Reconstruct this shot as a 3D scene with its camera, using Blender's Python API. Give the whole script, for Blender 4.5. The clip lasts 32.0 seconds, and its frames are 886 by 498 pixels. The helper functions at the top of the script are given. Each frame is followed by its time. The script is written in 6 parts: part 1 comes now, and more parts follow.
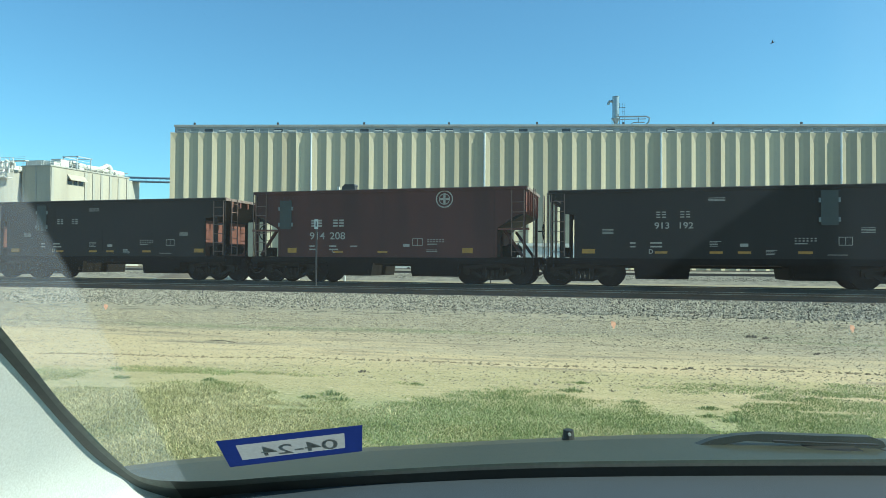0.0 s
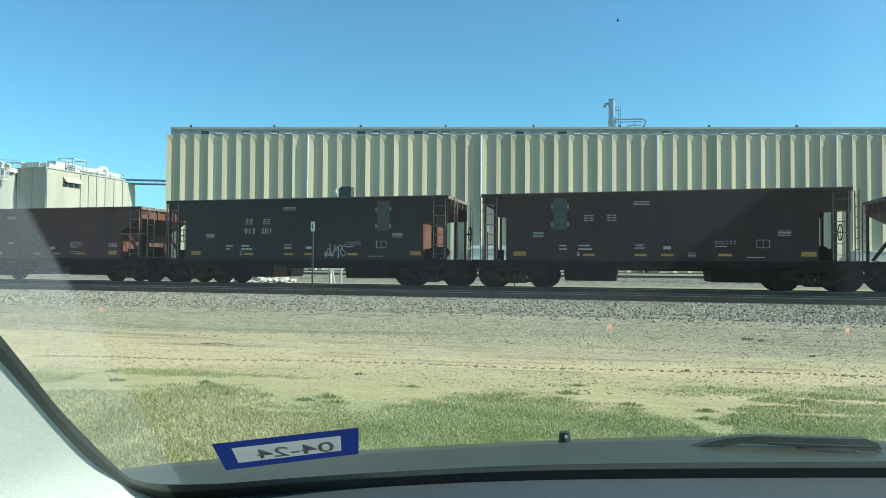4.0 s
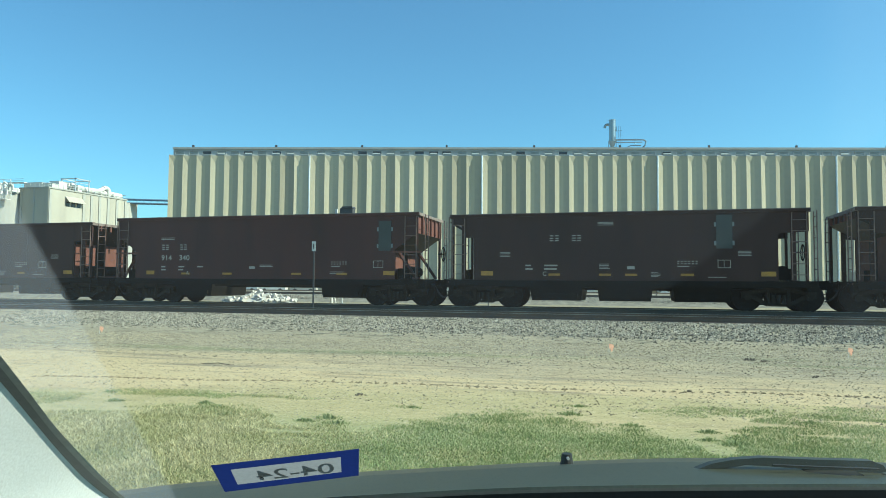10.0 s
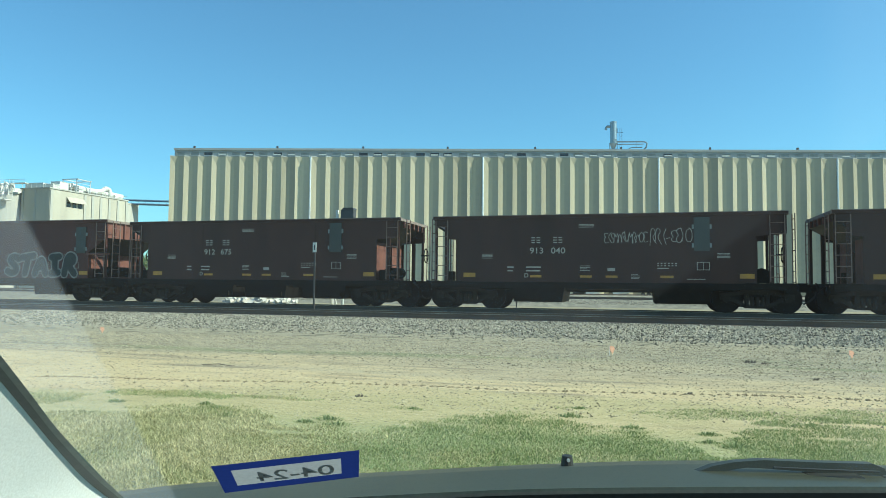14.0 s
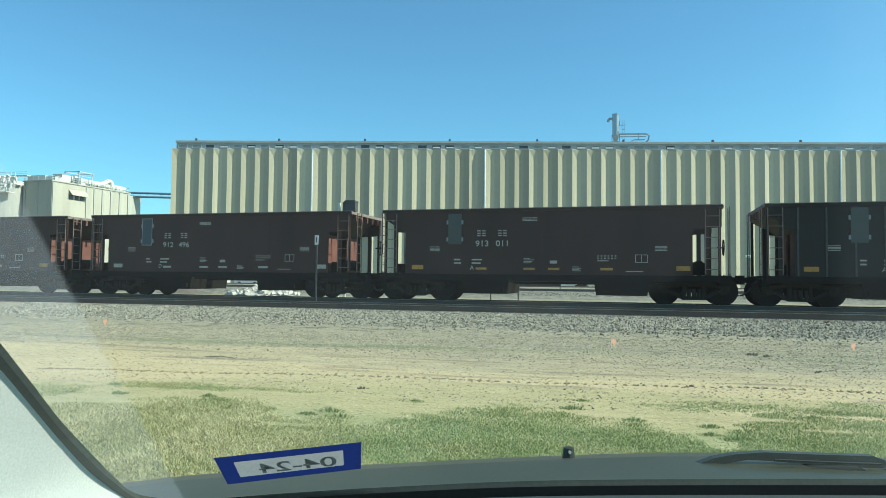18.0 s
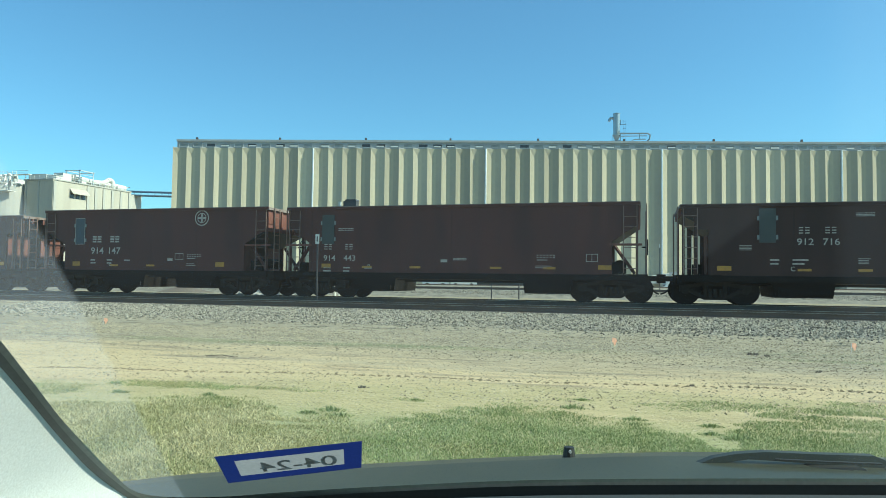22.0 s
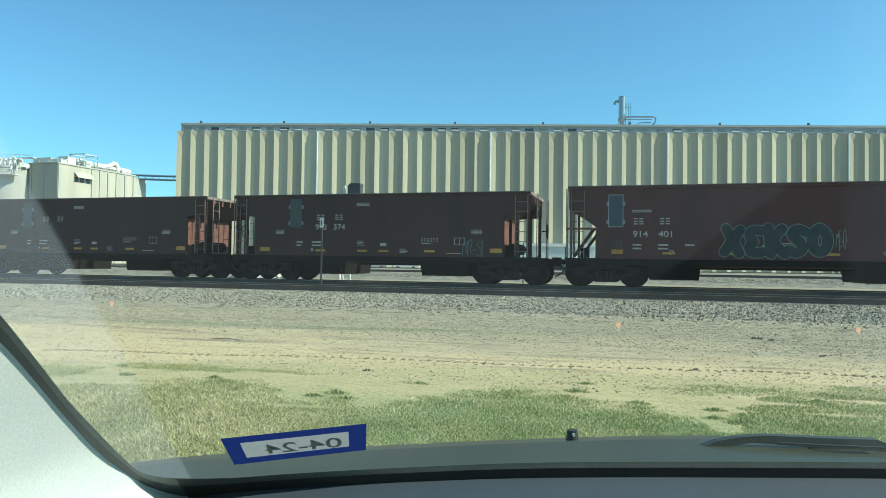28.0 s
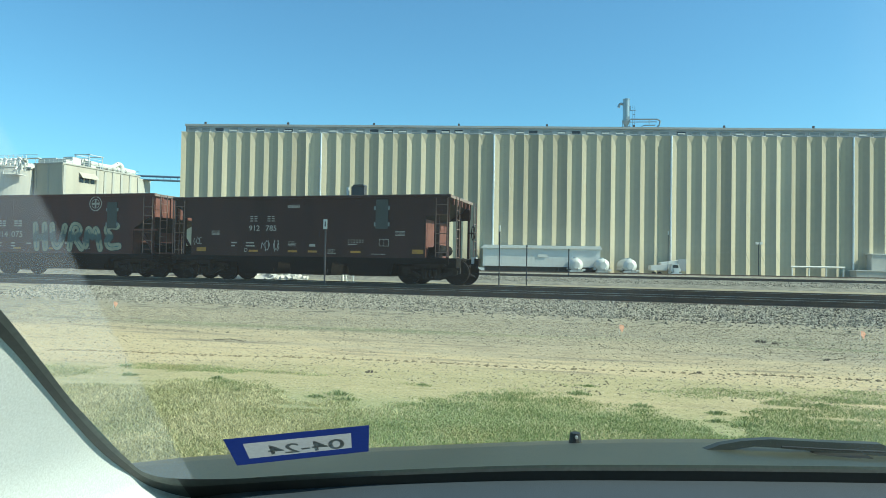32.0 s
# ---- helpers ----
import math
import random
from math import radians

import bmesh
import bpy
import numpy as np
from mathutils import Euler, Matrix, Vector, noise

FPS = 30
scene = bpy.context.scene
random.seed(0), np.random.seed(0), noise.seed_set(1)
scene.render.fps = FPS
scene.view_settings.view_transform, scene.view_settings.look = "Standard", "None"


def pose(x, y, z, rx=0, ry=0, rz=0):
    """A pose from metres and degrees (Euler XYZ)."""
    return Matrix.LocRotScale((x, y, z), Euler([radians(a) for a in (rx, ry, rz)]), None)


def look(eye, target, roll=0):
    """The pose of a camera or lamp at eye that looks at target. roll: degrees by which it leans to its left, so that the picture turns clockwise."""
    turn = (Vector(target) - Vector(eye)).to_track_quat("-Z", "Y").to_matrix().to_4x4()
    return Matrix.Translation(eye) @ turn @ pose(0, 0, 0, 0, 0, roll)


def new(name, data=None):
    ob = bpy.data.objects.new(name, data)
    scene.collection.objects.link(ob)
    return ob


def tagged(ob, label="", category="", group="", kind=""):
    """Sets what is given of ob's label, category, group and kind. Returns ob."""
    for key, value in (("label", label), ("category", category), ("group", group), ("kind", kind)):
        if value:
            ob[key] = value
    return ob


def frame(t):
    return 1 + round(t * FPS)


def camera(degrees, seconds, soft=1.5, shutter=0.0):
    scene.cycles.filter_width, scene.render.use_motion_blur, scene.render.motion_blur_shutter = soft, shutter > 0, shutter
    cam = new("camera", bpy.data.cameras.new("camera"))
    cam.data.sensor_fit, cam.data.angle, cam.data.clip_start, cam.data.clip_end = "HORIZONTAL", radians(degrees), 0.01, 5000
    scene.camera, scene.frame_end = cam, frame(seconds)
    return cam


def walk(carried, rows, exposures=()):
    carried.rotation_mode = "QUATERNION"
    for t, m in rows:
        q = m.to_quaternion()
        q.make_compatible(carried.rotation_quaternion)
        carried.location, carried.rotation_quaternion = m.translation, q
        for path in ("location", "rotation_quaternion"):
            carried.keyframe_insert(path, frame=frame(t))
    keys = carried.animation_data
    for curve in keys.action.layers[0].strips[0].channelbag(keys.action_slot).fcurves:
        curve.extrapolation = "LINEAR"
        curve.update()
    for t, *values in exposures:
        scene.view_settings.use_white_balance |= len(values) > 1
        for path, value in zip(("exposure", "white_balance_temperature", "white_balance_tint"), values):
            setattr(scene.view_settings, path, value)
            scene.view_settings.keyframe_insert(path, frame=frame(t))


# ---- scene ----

# Plan: x runs along the tracks, y away from the parked car, z up; rail tops lie at z = 0, the verge at -0.52.
EYE = (0.0, 0.0, 0.72)
TURNS = [(0, 91.228, -0.391, 14.011),
         (0.5, 91.306, -0.418, 14.022),
         (1, 91.455, -0.413, 14.006),
         (1.5, 91.570, -0.334, 13.970),
         (2, 91.490, -0.364, 13.918),
         (2.5, 91.303, -0.367, 13.889),
         (3, 91.118, -0.402, 13.823),
         (3.5, 91.216, -0.365, 13.745),
         (5.5, 92.161, -0.615, 13.623),
         (6, 92.268, -0.699, 13.670),
         (6.5, 92.416, -0.721, 13.698),
         (7, 92.610, -0.722, 13.734),
         (7.5, 92.753, -0.701, 13.750),
         (8, 92.864, -0.631, 13.777),
         (8.5, 92.925, -0.601, 13.796),
         (9, 92.968, -0.536, 13.804),
         (9.5, 93.026, -0.517, 13.805),
         (10, 93.062, -0.441, 13.807),
         (10.5, 93.121, -0.420, 13.806),
         (11, 93.124, -0.447, 13.805),
         (11.5, 93.134, -0.424, 13.819),
         (12, 93.132, -0.430, 13.857),
         (12.5, 93.154, -0.484, 13.866),
         (13, 93.162, -0.528, 13.865),
         (13.5, 93.176, -0.577, 13.863),
         (14, 93.182, -0.591, 13.863),
         (14.5, 93.163, -0.566, 13.883),
         (16.5, 93.090, -0.529, 13.930),
         (17, 92.973, -0.581, 13.930),
         (17.5, 92.810, -0.536, 13.992),
         (18, 92.570, -0.608, 14.018),
         (18.5, 92.358, -0.628, 14.040),
         (19, 92.191, -0.668, 14.054),
         (19.5, 92.166, -0.650, 14.043),
         (20, 92.258, -0.701, 14.033),
         (20.5, 92.395, -0.713, 14.037),
         (21, 92.463, -0.725, 14.055),
         (21.5, 92.504, -0.675, 14.068),
         (22, 92.502, -0.683, 14.074),
         (22.5, 92.502, -0.683, 14.074),
         (23, 92.532, -0.719, 14.072),
         (23.5, 92.523, -0.738, 14.072),
         (24, 92.490, -0.783, 14.065),
         (24.5, 92.417, -0.802, 14.065),
         (25, 92.292, -0.843, 14.097),
         (25.5, 92.147, -0.822, 14.125),
         (27.5, 91.358, -0.703, 14.329),
         (28, 91.175, -0.753, 14.424),
         (28.5, 91.066, -0.766, 14.553),
         (29, 91.029, -0.801, 14.641),
         (29.5, 91.004, -0.869, 14.709),
         (30, 91.031, -0.876, 14.719),
         (30.5, 91.066, -0.874, 14.708),
         (31, 91.146, -0.889, 14.711),
         (31.5, 91.240, -0.972, 14.701),
         (32, 91.318, -1.005, 14.699)]
cam = camera(65.0, 32.0, soft=0.75)
walk(cam, [(t, pose(*EYE, rx, ry, rz)) for t, rx, ry, rz in TURNS])

# ---- world, sun ----
SUN_EL, SUN_AZ = 41.0, 1.2            # azimuth from +x towards +y
world = bpy.data.worlds.new("world")
scene.world = world
world.use_nodes = True
wn = world.node_tree
sky = wn.nodes.new("ShaderNodeTexSky")
sky.sky_type, sky.sun_disc = "NISHITA", False
sky.sun_elevation, sky.sun_rotation = radians(SUN_EL), radians(90 - SUN_AZ)
sky.altitude, sky.air_density, sky.dust_density, sky.ozone_density = 100, 1.0, 1.0, 1.6
tone = wn.nodes.new("ShaderNodeMix")
tone.data_type, tone.blend_type = "RGBA", "MULTIPLY"
tone.inputs["Factor"].default_value, tone.inputs["B"].default_value = 1.0, (0.55, 1.0, 1.17, 1)
wn.links.new(sky.outputs[0], tone.inputs["A"])
wn.links.new(tone.outputs["Result"], wn.nodes["Background"].inputs[0])
wn.nodes["Background"].inputs[1].default_value = 0.111
sun_data = bpy.data.lights.new("sun", "SUN")
sun_data.energy, sun_data.angle, sun_data.color = 5.0, radians(0.53), (1.0, 0.92, 0.76)
sun = new("sun", sun_data)
ca = math.cos(radians(SUN_EL))
SUN_DIR = Vector((ca * math.cos(radians(SUN_AZ)), ca * math.sin(radians(SUN_AZ)), math.sin(radians(SUN_EL))))
sun.matrix_world = look((60, 20, 80), Vector((60, 20, 80)) - SUN_DIR)
scene.view_settings.exposure = 0.60


# ---- materials ----
def material(name, base, rough=0.7, metal=0.0, tint=None, scale=3.0, amount=0.35, fine=40.0, bump=0.15, detail=0.02, streak=0.0, each=0.0, mottle=0.35, gloss=0.5):
    """A painted or mineral surface: two scales of colour variation, fine relief, and a change from piece to piece."""
    m = bpy.data.materials.new(name)
    m.use_nodes = True
    n, l = m.node_tree.nodes, m.node_tree.links
    b = n["Principled BSDF"]
    b.inputs["Roughness"].default_value, b.inputs["Metallic"].default_value, b.inputs["Specular IOR Level"].default_value = rough, metal, gloss
    tc = n.new("ShaderNodeTexCoord")
    mp = n.new("ShaderNodeMapping")
    mp.inputs["Scale"].default_value = (1, 1, 1 - streak)
    l.new(tc.outputs["Object"], mp.inputs[0])
    big = n.new("ShaderNodeTexNoise")
    big.inputs["Scale"].default_value, big.inputs["Detail"].default_value = scale, 6
    small = n.new("ShaderNodeTexNoise")
    small.inputs["Scale"].default_value, small.inputs["Detail"].default_value = fine, 4
    l.new(mp.outputs[0], big.inputs["Vector"])
    l.new(tc.outputs["Object"], small.inputs["Vector"])
    ramp = n.new("ShaderNodeMapRange")
    ramp.inputs[1].default_value, ramp.inputs[2].default_value = 0.38, 0.68
    l.new(big.outputs["Fac"], ramp.inputs[0])
    mix = n.new("ShaderNodeMix")
    mix.data_type = "RGBA"
    other = tint or tuple(min(1, c * 1.5 + 0.01) for c in base)
    mix.inputs["A"].default_value, mix.inputs["B"].default_value = (*base, 1), (*other, 1)
    mul = n.new("ShaderNodeMath")
    mul.operation = "MULTIPLY"
    mul.inputs[1].default_value = amount
    l.new(ramp.outputs[0], mul.inputs[0])
    l.new(mul.outputs[0], mix.inputs["Factor"])
    grain = n.new("ShaderNodeMix")
    grain.data_type, grain.blend_type = "RGBA", "OVERLAY"
    grain.inputs["Factor"].default_value = mottle
    l.new(mix.outputs["Result"], grain.inputs["A"])
    l.new(small.outputs["Fac"], grain.inputs["B"])
    out = grain.outputs["Result"]
    if each:
        info = n.new("ShaderNodeObjectInfo")
        rng = n.new("ShaderNodeMapRange")
        rng.inputs[3].default_value, rng.inputs[4].default_value = 1 - each, 1 + each
        l.new(info.outputs["Random"], rng.inputs[0])
        hsv = n.new("ShaderNodeHueSaturation")
        l.new(rng.outputs[0], hsv.inputs["Value"])
        l.new(out, hsv.inputs["Color"])
        out = hsv.outputs[0]
    l.new(out, b.inputs["Base Color"])
    bp = n.new("ShaderNodeBump")
    bp.inputs["Strength"].default_value, bp.inputs["Distance"].default_value = bump, detail
    l.new(small.outputs["Fac"], bp.inputs["Height"])
    l.new(bp.outputs[0], b.inputs["Normal"])
    return m


def island_material(name, low, high, rough=0.85, patch=None, thin=0.0):
    """Many loose pieces in one mesh, each with a colour of its own between two."""
    m = bpy.data.materials.new(name)
    m.use_nodes = True
    n, l = m.node_tree.nodes, m.node_tree.links
    b = n["Principled BSDF"]
    b.inputs["Roughness"].default_value = rough
    geo = n.new("ShaderNodeNewGeometry")
    ramp = n.new("ShaderNodeMix")
    ramp.data_type = "RGBA"
    ramp.inputs["A"].default_value, ramp.inputs["B"].default_value = (*low, 1), (*high, 1)
    l.new(geo.outputs["Random Per Island"], ramp.inputs["Factor"])
    out = ramp.outputs["Result"]
    if patch:
        tc = n.new("ShaderNodeTexCoord")
        t = n.new("ShaderNodeTexNoise")
        t.inputs["Scale"].default_value, t.inputs["Detail"].default_value = 1.7, 4
        l.new(tc.outputs["Object"], t.inputs["Vector"])
        r = n.new("ShaderNodeMapRange")
        r.inputs[1].default_value, r.inputs[2].default_value = 0.4, 0.62
        l.new(t.outputs["Fac"], r.inputs[0])
        k = n.new("ShaderNodeMix")
        k.data_type, k.blend_type = "RGBA", "MULTIPLY"
        k.inputs["B"].default_value = (*patch, 1)
        l.new(r.outputs[0], k.inputs["Factor"])
        l.new(out, k.inputs["A"])
        out = k.outputs["Result"]
    l.new(out, b.inputs["Base Color"])
    if thin:
        t2 = n.new("ShaderNodeBsdfTranslucent")
        l.new(out, t2.inputs[0])
        mx = n.new("ShaderNodeMixShader")
        mx.inputs[0].default_value = thin
        l.new(b.outputs[0], mx.inputs[1])
        l.new(t2.outputs[0], mx.inputs[2])
        l.new(mx.outputs[0], n["Material Output"].inputs["Surface"])
    return m


RED = material("oxide_red_paint", (0.085, 0.03, 0.026), 0.62, tint=(0.05, 0.022, 0.02), scale=1.6, amount=0.8, streak=0.8, each=0.15, gloss=0.3)
BROWN = material("dark_brown_paint", (0.056, 0.0255, 0.0215), 0.6, tint=(0.032, 0.0165, 0.0142), scale=1.6, amount=0.8, streak=0.8, each=0.2, gloss=0.25)
# paint of the black cars; on slope sheets it stands in for shade
BLACK = material("black_paint_and_slope_shade", (0.019, 0.0165, 0.0155), 0.6, tint=(0.025, 0.021, 0.019), scale=1.4, amount=0.6, streak=0.8, each=0.15, gloss=0.25)
FADED = material("faded_oxide_paint", (0.17, 0.072, 0.058), 0.75, tint=(0.11, 0.045, 0.037), scale=4, amount=0.7, gloss=0.3)
# ladder colour lightened to carry the sunlit highlights on thin rails and rungs
LADDER = material("sun_paled_ladder_tone", (0.20, 0.13, 0.11), 0.7, tint=(0.12, 0.075, 0.062), scale=5, amount=0.7)
STAKE = material("dusty_black_stake", (0.07, 0.068, 0.066), 0.8, tint=(0.035, 0.03, 0.03), scale=5, amount=0.7)
DUSTY = material("dusty_steel_lip", (0.22, 0.18, 0.16), 0.8, tint=(0.12, 0.08, 0.07), scale=5, amount=0.7)
STEEL = material("grimy_cast_steel", (0.011, 0.0105, 0.010), 0.8, tint=(0.02, 0.0165, 0.014), scale=6, amount=0.6, gloss=0.08)
FRAME = material("dusty_cast_frame", (0.034, 0.031, 0.028), 0.8, tint=(0.02, 0.018, 0.016), scale=6, amount=0.7, gloss=0.1)
WHEEL = material("wheel_steel", (0.016, 0.014, 0.013), 0.65, tint=(0.024, 0.019, 0.016), scale=7, amount=0.6, gloss=0.1)
WHITE = material("white_stencil_paint", (0.41, 0.375, 0.335), 0.7, tint=(0.24, 0.21, 0.185), scale=9, amount=0.6)
YELLOW = material("yellow_reflector", (0.44, 0.215, 0.03), 0.5, tint=(0.28, 0.14, 0.035), scale=6, amount=0.7, each=0.15)
GREYTEAL = material("grey_panel_paint", (0.046, 0.056, 0.054), 0.55, tint=(0.034, 0.043, 0.042), scale=4, amount=0.6)
BLUEPANEL = material("blue_panel_paint", (0.036, 0.058, 0.078), 0.5, tint=(0.032, 0.05, 0.066), scale=4, amount=0.6)
HOSE = material("black_rubber", (0.02, 0.02, 0.02), 0.6, scale=8)
TEAL_SPRAY = material("teal_spray_paint", (0.08, 0.15, 0.15), 0.6, tint=(0.04, 0.085, 0.09), scale=2.5, amount=0.9)
PALE_SPRAY = material("pale_spray_paint", (0.40, 0.38, 0.36), 0.6, tint=(0.18, 0.17, 0.165), scale=3.0, amount=0.8)
DARK_SPRAY = material("dark_spray_paint", (0.018, 0.026, 0.027), 0.6, tint=(0.032, 0.044, 0.045), scale=3.0, amount=0.8)
GHOST_SPRAY = material("thin_grey_spray_paint", (0.098, 0.092, 0.095), 0.7, tint=(0.052, 0.036, 0.034), scale=2.2, amount=1.0)
RAIL = material("rusty_rail_steel", (0.115, 0.088, 0.074), 0.7, metal=0.2, tint=(0.16, 0.105, 0.075), scale=3, amount=0.6)
RAILHEAD = material("worn_rail_head", (0.42, 0.40, 0.37), 0.28, metal=1.0, scale=6)
TIE = material("weathered_tie_wood", (0.13, 0.10, 0.08), 0.9, tint=(0.22, 0.18, 0.15), scale=5, amount=0.8, each=0.3)
CONCRETE = material("cream_concrete", (0.47, 0.425, 0.31), 0.9, tint=(0.25, 0.245, 0.215), scale=0.5, amount=0.8, fine=1.6, bump=0.05, detail=0.05, streak=0.96, each=0.2, mottle=0.1)
CLADDING = material("pale_grey_cladding", (0.33, 0.36, 0.37), 0.8, tint=(0.26, 0.28, 0.29), scale=0.3, amount=0.7, fine=2, mottle=0.12)
PALE_WALL = material("pale_painted_concrete", (0.43, 0.41, 0.35), 0.85, tint=(0.33, 0.31, 0.265), scale=0.3, amount=0.7, fine=2, streak=0.85, mottle=0.12)
GREY_WALL = material("grey_concrete", (0.40, 0.40, 0.37), 0.9, tint=(0.30, 0.30, 0.28), scale=0.3, amount=0.7, fine=2, streak=0.85, mottle=0.12)
CYCLONE = material("blue_grey_sheet_metal", (0.30, 0.36, 0.39), 0.38, metal=0.85, tint=(0.36, 0.41, 0.44), scale=1.5, amount=0.6)
GALV = material("galvanised_metal", (0.55, 0.57, 0.58), 0.45, metal=0.6, scale=2)
WHITE_METAL = material("white_painted_metal", (0.60, 0.61, 0.59), 0.5, tint=(0.55, 0.54, 0.5), scale=2, amount=0.6)
# the blue in this base colour stands for haze before the far bridge
BRIDGE_STEEL = material("haze_tinted_steel", (0.11, 0.19, 0.28), 0.7, scale=2, gloss=0.2)
DARK_METAL = material("dark_painted_metal", (0.05, 0.05, 0.055), 0.5, scale=4)
DARK_GLASS = material("dark_window", (0.03, 0.035, 0.04), 0.15, scale=1)
CHALK = material("pale_broken_concrete", (0.50, 0.48, 0.44), 0.9, tint=(0.36, 0.33, 0.29), scale=3, amount=0.7)
TYRE = material("tyre_rubber", (0.03, 0.03, 0.03), 0.8, scale=9)
ORANGE = material("orange_plastic_film", (0.80, 0.40, 0.27), 0.6, scale=9)
BALLAST_STONES = island_material("grey_ballast_stone", (0.035, 0.034, 0.030), (0.42, 0.39, 0.32))
PEBBLES = island_material("road_pebbles", (0.13, 0.11, 0.075), (0.56, 0.49, 0.34))


# ---- mesh building ----
class Geo:
    """Gathers vertices and faces of one part."""
    def __init__(self):
        self.v, self.f = [], []

    def face(self, pts):
        k = len(self.v)
        self.v += [tuple(p) for p in pts]
        self.f.append(tuple(range(k, k + len(pts))))
        return self

    def box(self, x0, x1, y0, y1, z0, z1):
        k = len(self.v)
        self.v += [(x, y, z) for z in (z0, z1) for y in (y0, y1) for x in (x0, x1)]
        self.f += [tuple(k + i for i in q) for q in ((0, 2, 3, 1), (4, 5, 7, 6), (0, 1, 5, 4), (2, 6, 7, 3), (0, 4, 6, 2), (1, 3, 7, 5))]
        return self

    def prism(self, poly, y0, y1):
        """A polygon in x and z, drawn out from y0 to y1."""
        k, n = len(self.v), len(poly)
        self.v += [(x, y0, z) for x, z in poly] + [(x, y1, z) for x, z in poly]
        self.f += [tuple(k + i for i in range(n)), tuple(k + n + i for i in reversed(range(n)))]
        self.f += [(k + i, k + n + i, k + n + (i + 1) % n, k + (i + 1) % n) for i in range(n)]
        return self

    def rod(self, a, b, r, n=8, r2=None):
        a, b = Vector(a), Vector(b)
        q = (b - a).to_track_quat("Z", "Y")
        k = len(self.v)
        for p, rr in ((a, r), (b, r if r2 is None else r2)):
            self.v += [tuple(p + q @ Vector((rr * math.cos(2 * math.pi * i / n), rr * math.sin(2 * math.pi * i / n), 0))) for i in range(n)]
        self.f += [(k + i, k + (i + 1) % n, k + n + (i + 1) % n, k + n + i) for i in range(n)]
        self.f += [tuple(k + i for i in reversed(range(n))), tuple(k + n + i for i in range(n))]
        return self

    def tube(self, pts, r, n=6):
        for a, b in zip(pts, pts[1:]):
            self.rod(a, b, r, n)
        return self

    def ring(self, c, axis, r, t, n=16):
        q = Vector(axis).to_track_quat("Z", "Y")
        pts = [Vector(c) + q @ Vector((r * math.cos(2 * math.pi * i / n), r * math.sin(2 * math.pi * i / n), 0)) for i in range(n + 1)]
        return self.tube(pts, t, 5)

    def mesh(self, name, smooth=False):
        me = bpy.data.meshes.new(name)
        me.from_pydata(self.v, [], self.f)
        bm = bmesh.new()
        bm.from_mesh(me)
        bmesh.ops.recalc_face_normals(bm, faces=bm.faces)
        bm.to_mesh(me)
        bm.free()
        if smooth:
            me.shade_smooth()
        return me


def thing(name, m, label, category, group="", kind=""):
    """An empty at the base of a thing, which carries its parts."""
    ob = new(name)
    ob.matrix_basis = m
    return tagged(ob, label, category, group, kind)


def part(name, geo, mat, parent=None, label="", at=None, smooth=False):
    """One mesh under a thing or a part; geo may be a ready mesh that others share."""
    me = geo if isinstance(geo, bpy.types.Mesh) else geo.mesh(name, smooth)
    if not me.materials:
        me.materials.append(mat)
    ob = new(name, me)
    if me.materials[0] is not mat:
        ob.material_slots[0].link = "OBJECT"
        ob.material_slots[0].material = mat
    if parent:
        ob.parent = parent
    if at is not None:
        ob.matrix_basis = at
    return tagged(ob, label)


LETTERS = {}


def letters(text, size):
    """Flat lettering in the built-in font as a mesh that stands in x and z."""
    if (text, size) not in LETTERS:
        cu = bpy.data.curves.new("lettering", "FONT")
        cu.body, cu.size, cu.offset = text, size, size * 0.012
        ob = bpy.data.objects.new("lettering", cu)
        me = bpy.data.meshes.new_from_object(ob)
        me.transform(Matrix.Rotation(radians(90), 4, "X"))
        bpy.data.objects.remove(ob)
        LETTERS[text, size] = me
    return LETTERS[text, size]


# ---- ground ----
VERGE = -0.52
NEAR_TRACK, FAR_TRACK = 19.55, 25.07    # centre lines, along which the tracks run a little askew
SKEW = 1.5
ALONG = Matrix.Rotation(radians(-SKEW), 4, "Z")


def askew(x, y):
    """A place given along and across the tracks."""
    return (ALONG @ Vector((x, y, 0))).to_2d()


def ground_height(x, y):
    """Flat verge, then the ballast shoulder that both tracks share, then the yard behind it."""
    y = y + math.tan(radians(SKEW)) * max(-60.0, min(60.0, x)) if y > 12 else y
    if y < 15.5:
        return VERGE + 0.025 * noise.noise((x * 0.35, y * 0.5, 0)) * max(0, min(1, y / 3))
    if y < 18.1:
        return VERGE + (y - 15.5) / 2.6 * 0.36
    if y < 27.6:
        return -0.16
    if y < 30.5:
        return -0.16 - (y - 27.6) / 2.9 * 0.36
    return VERGE


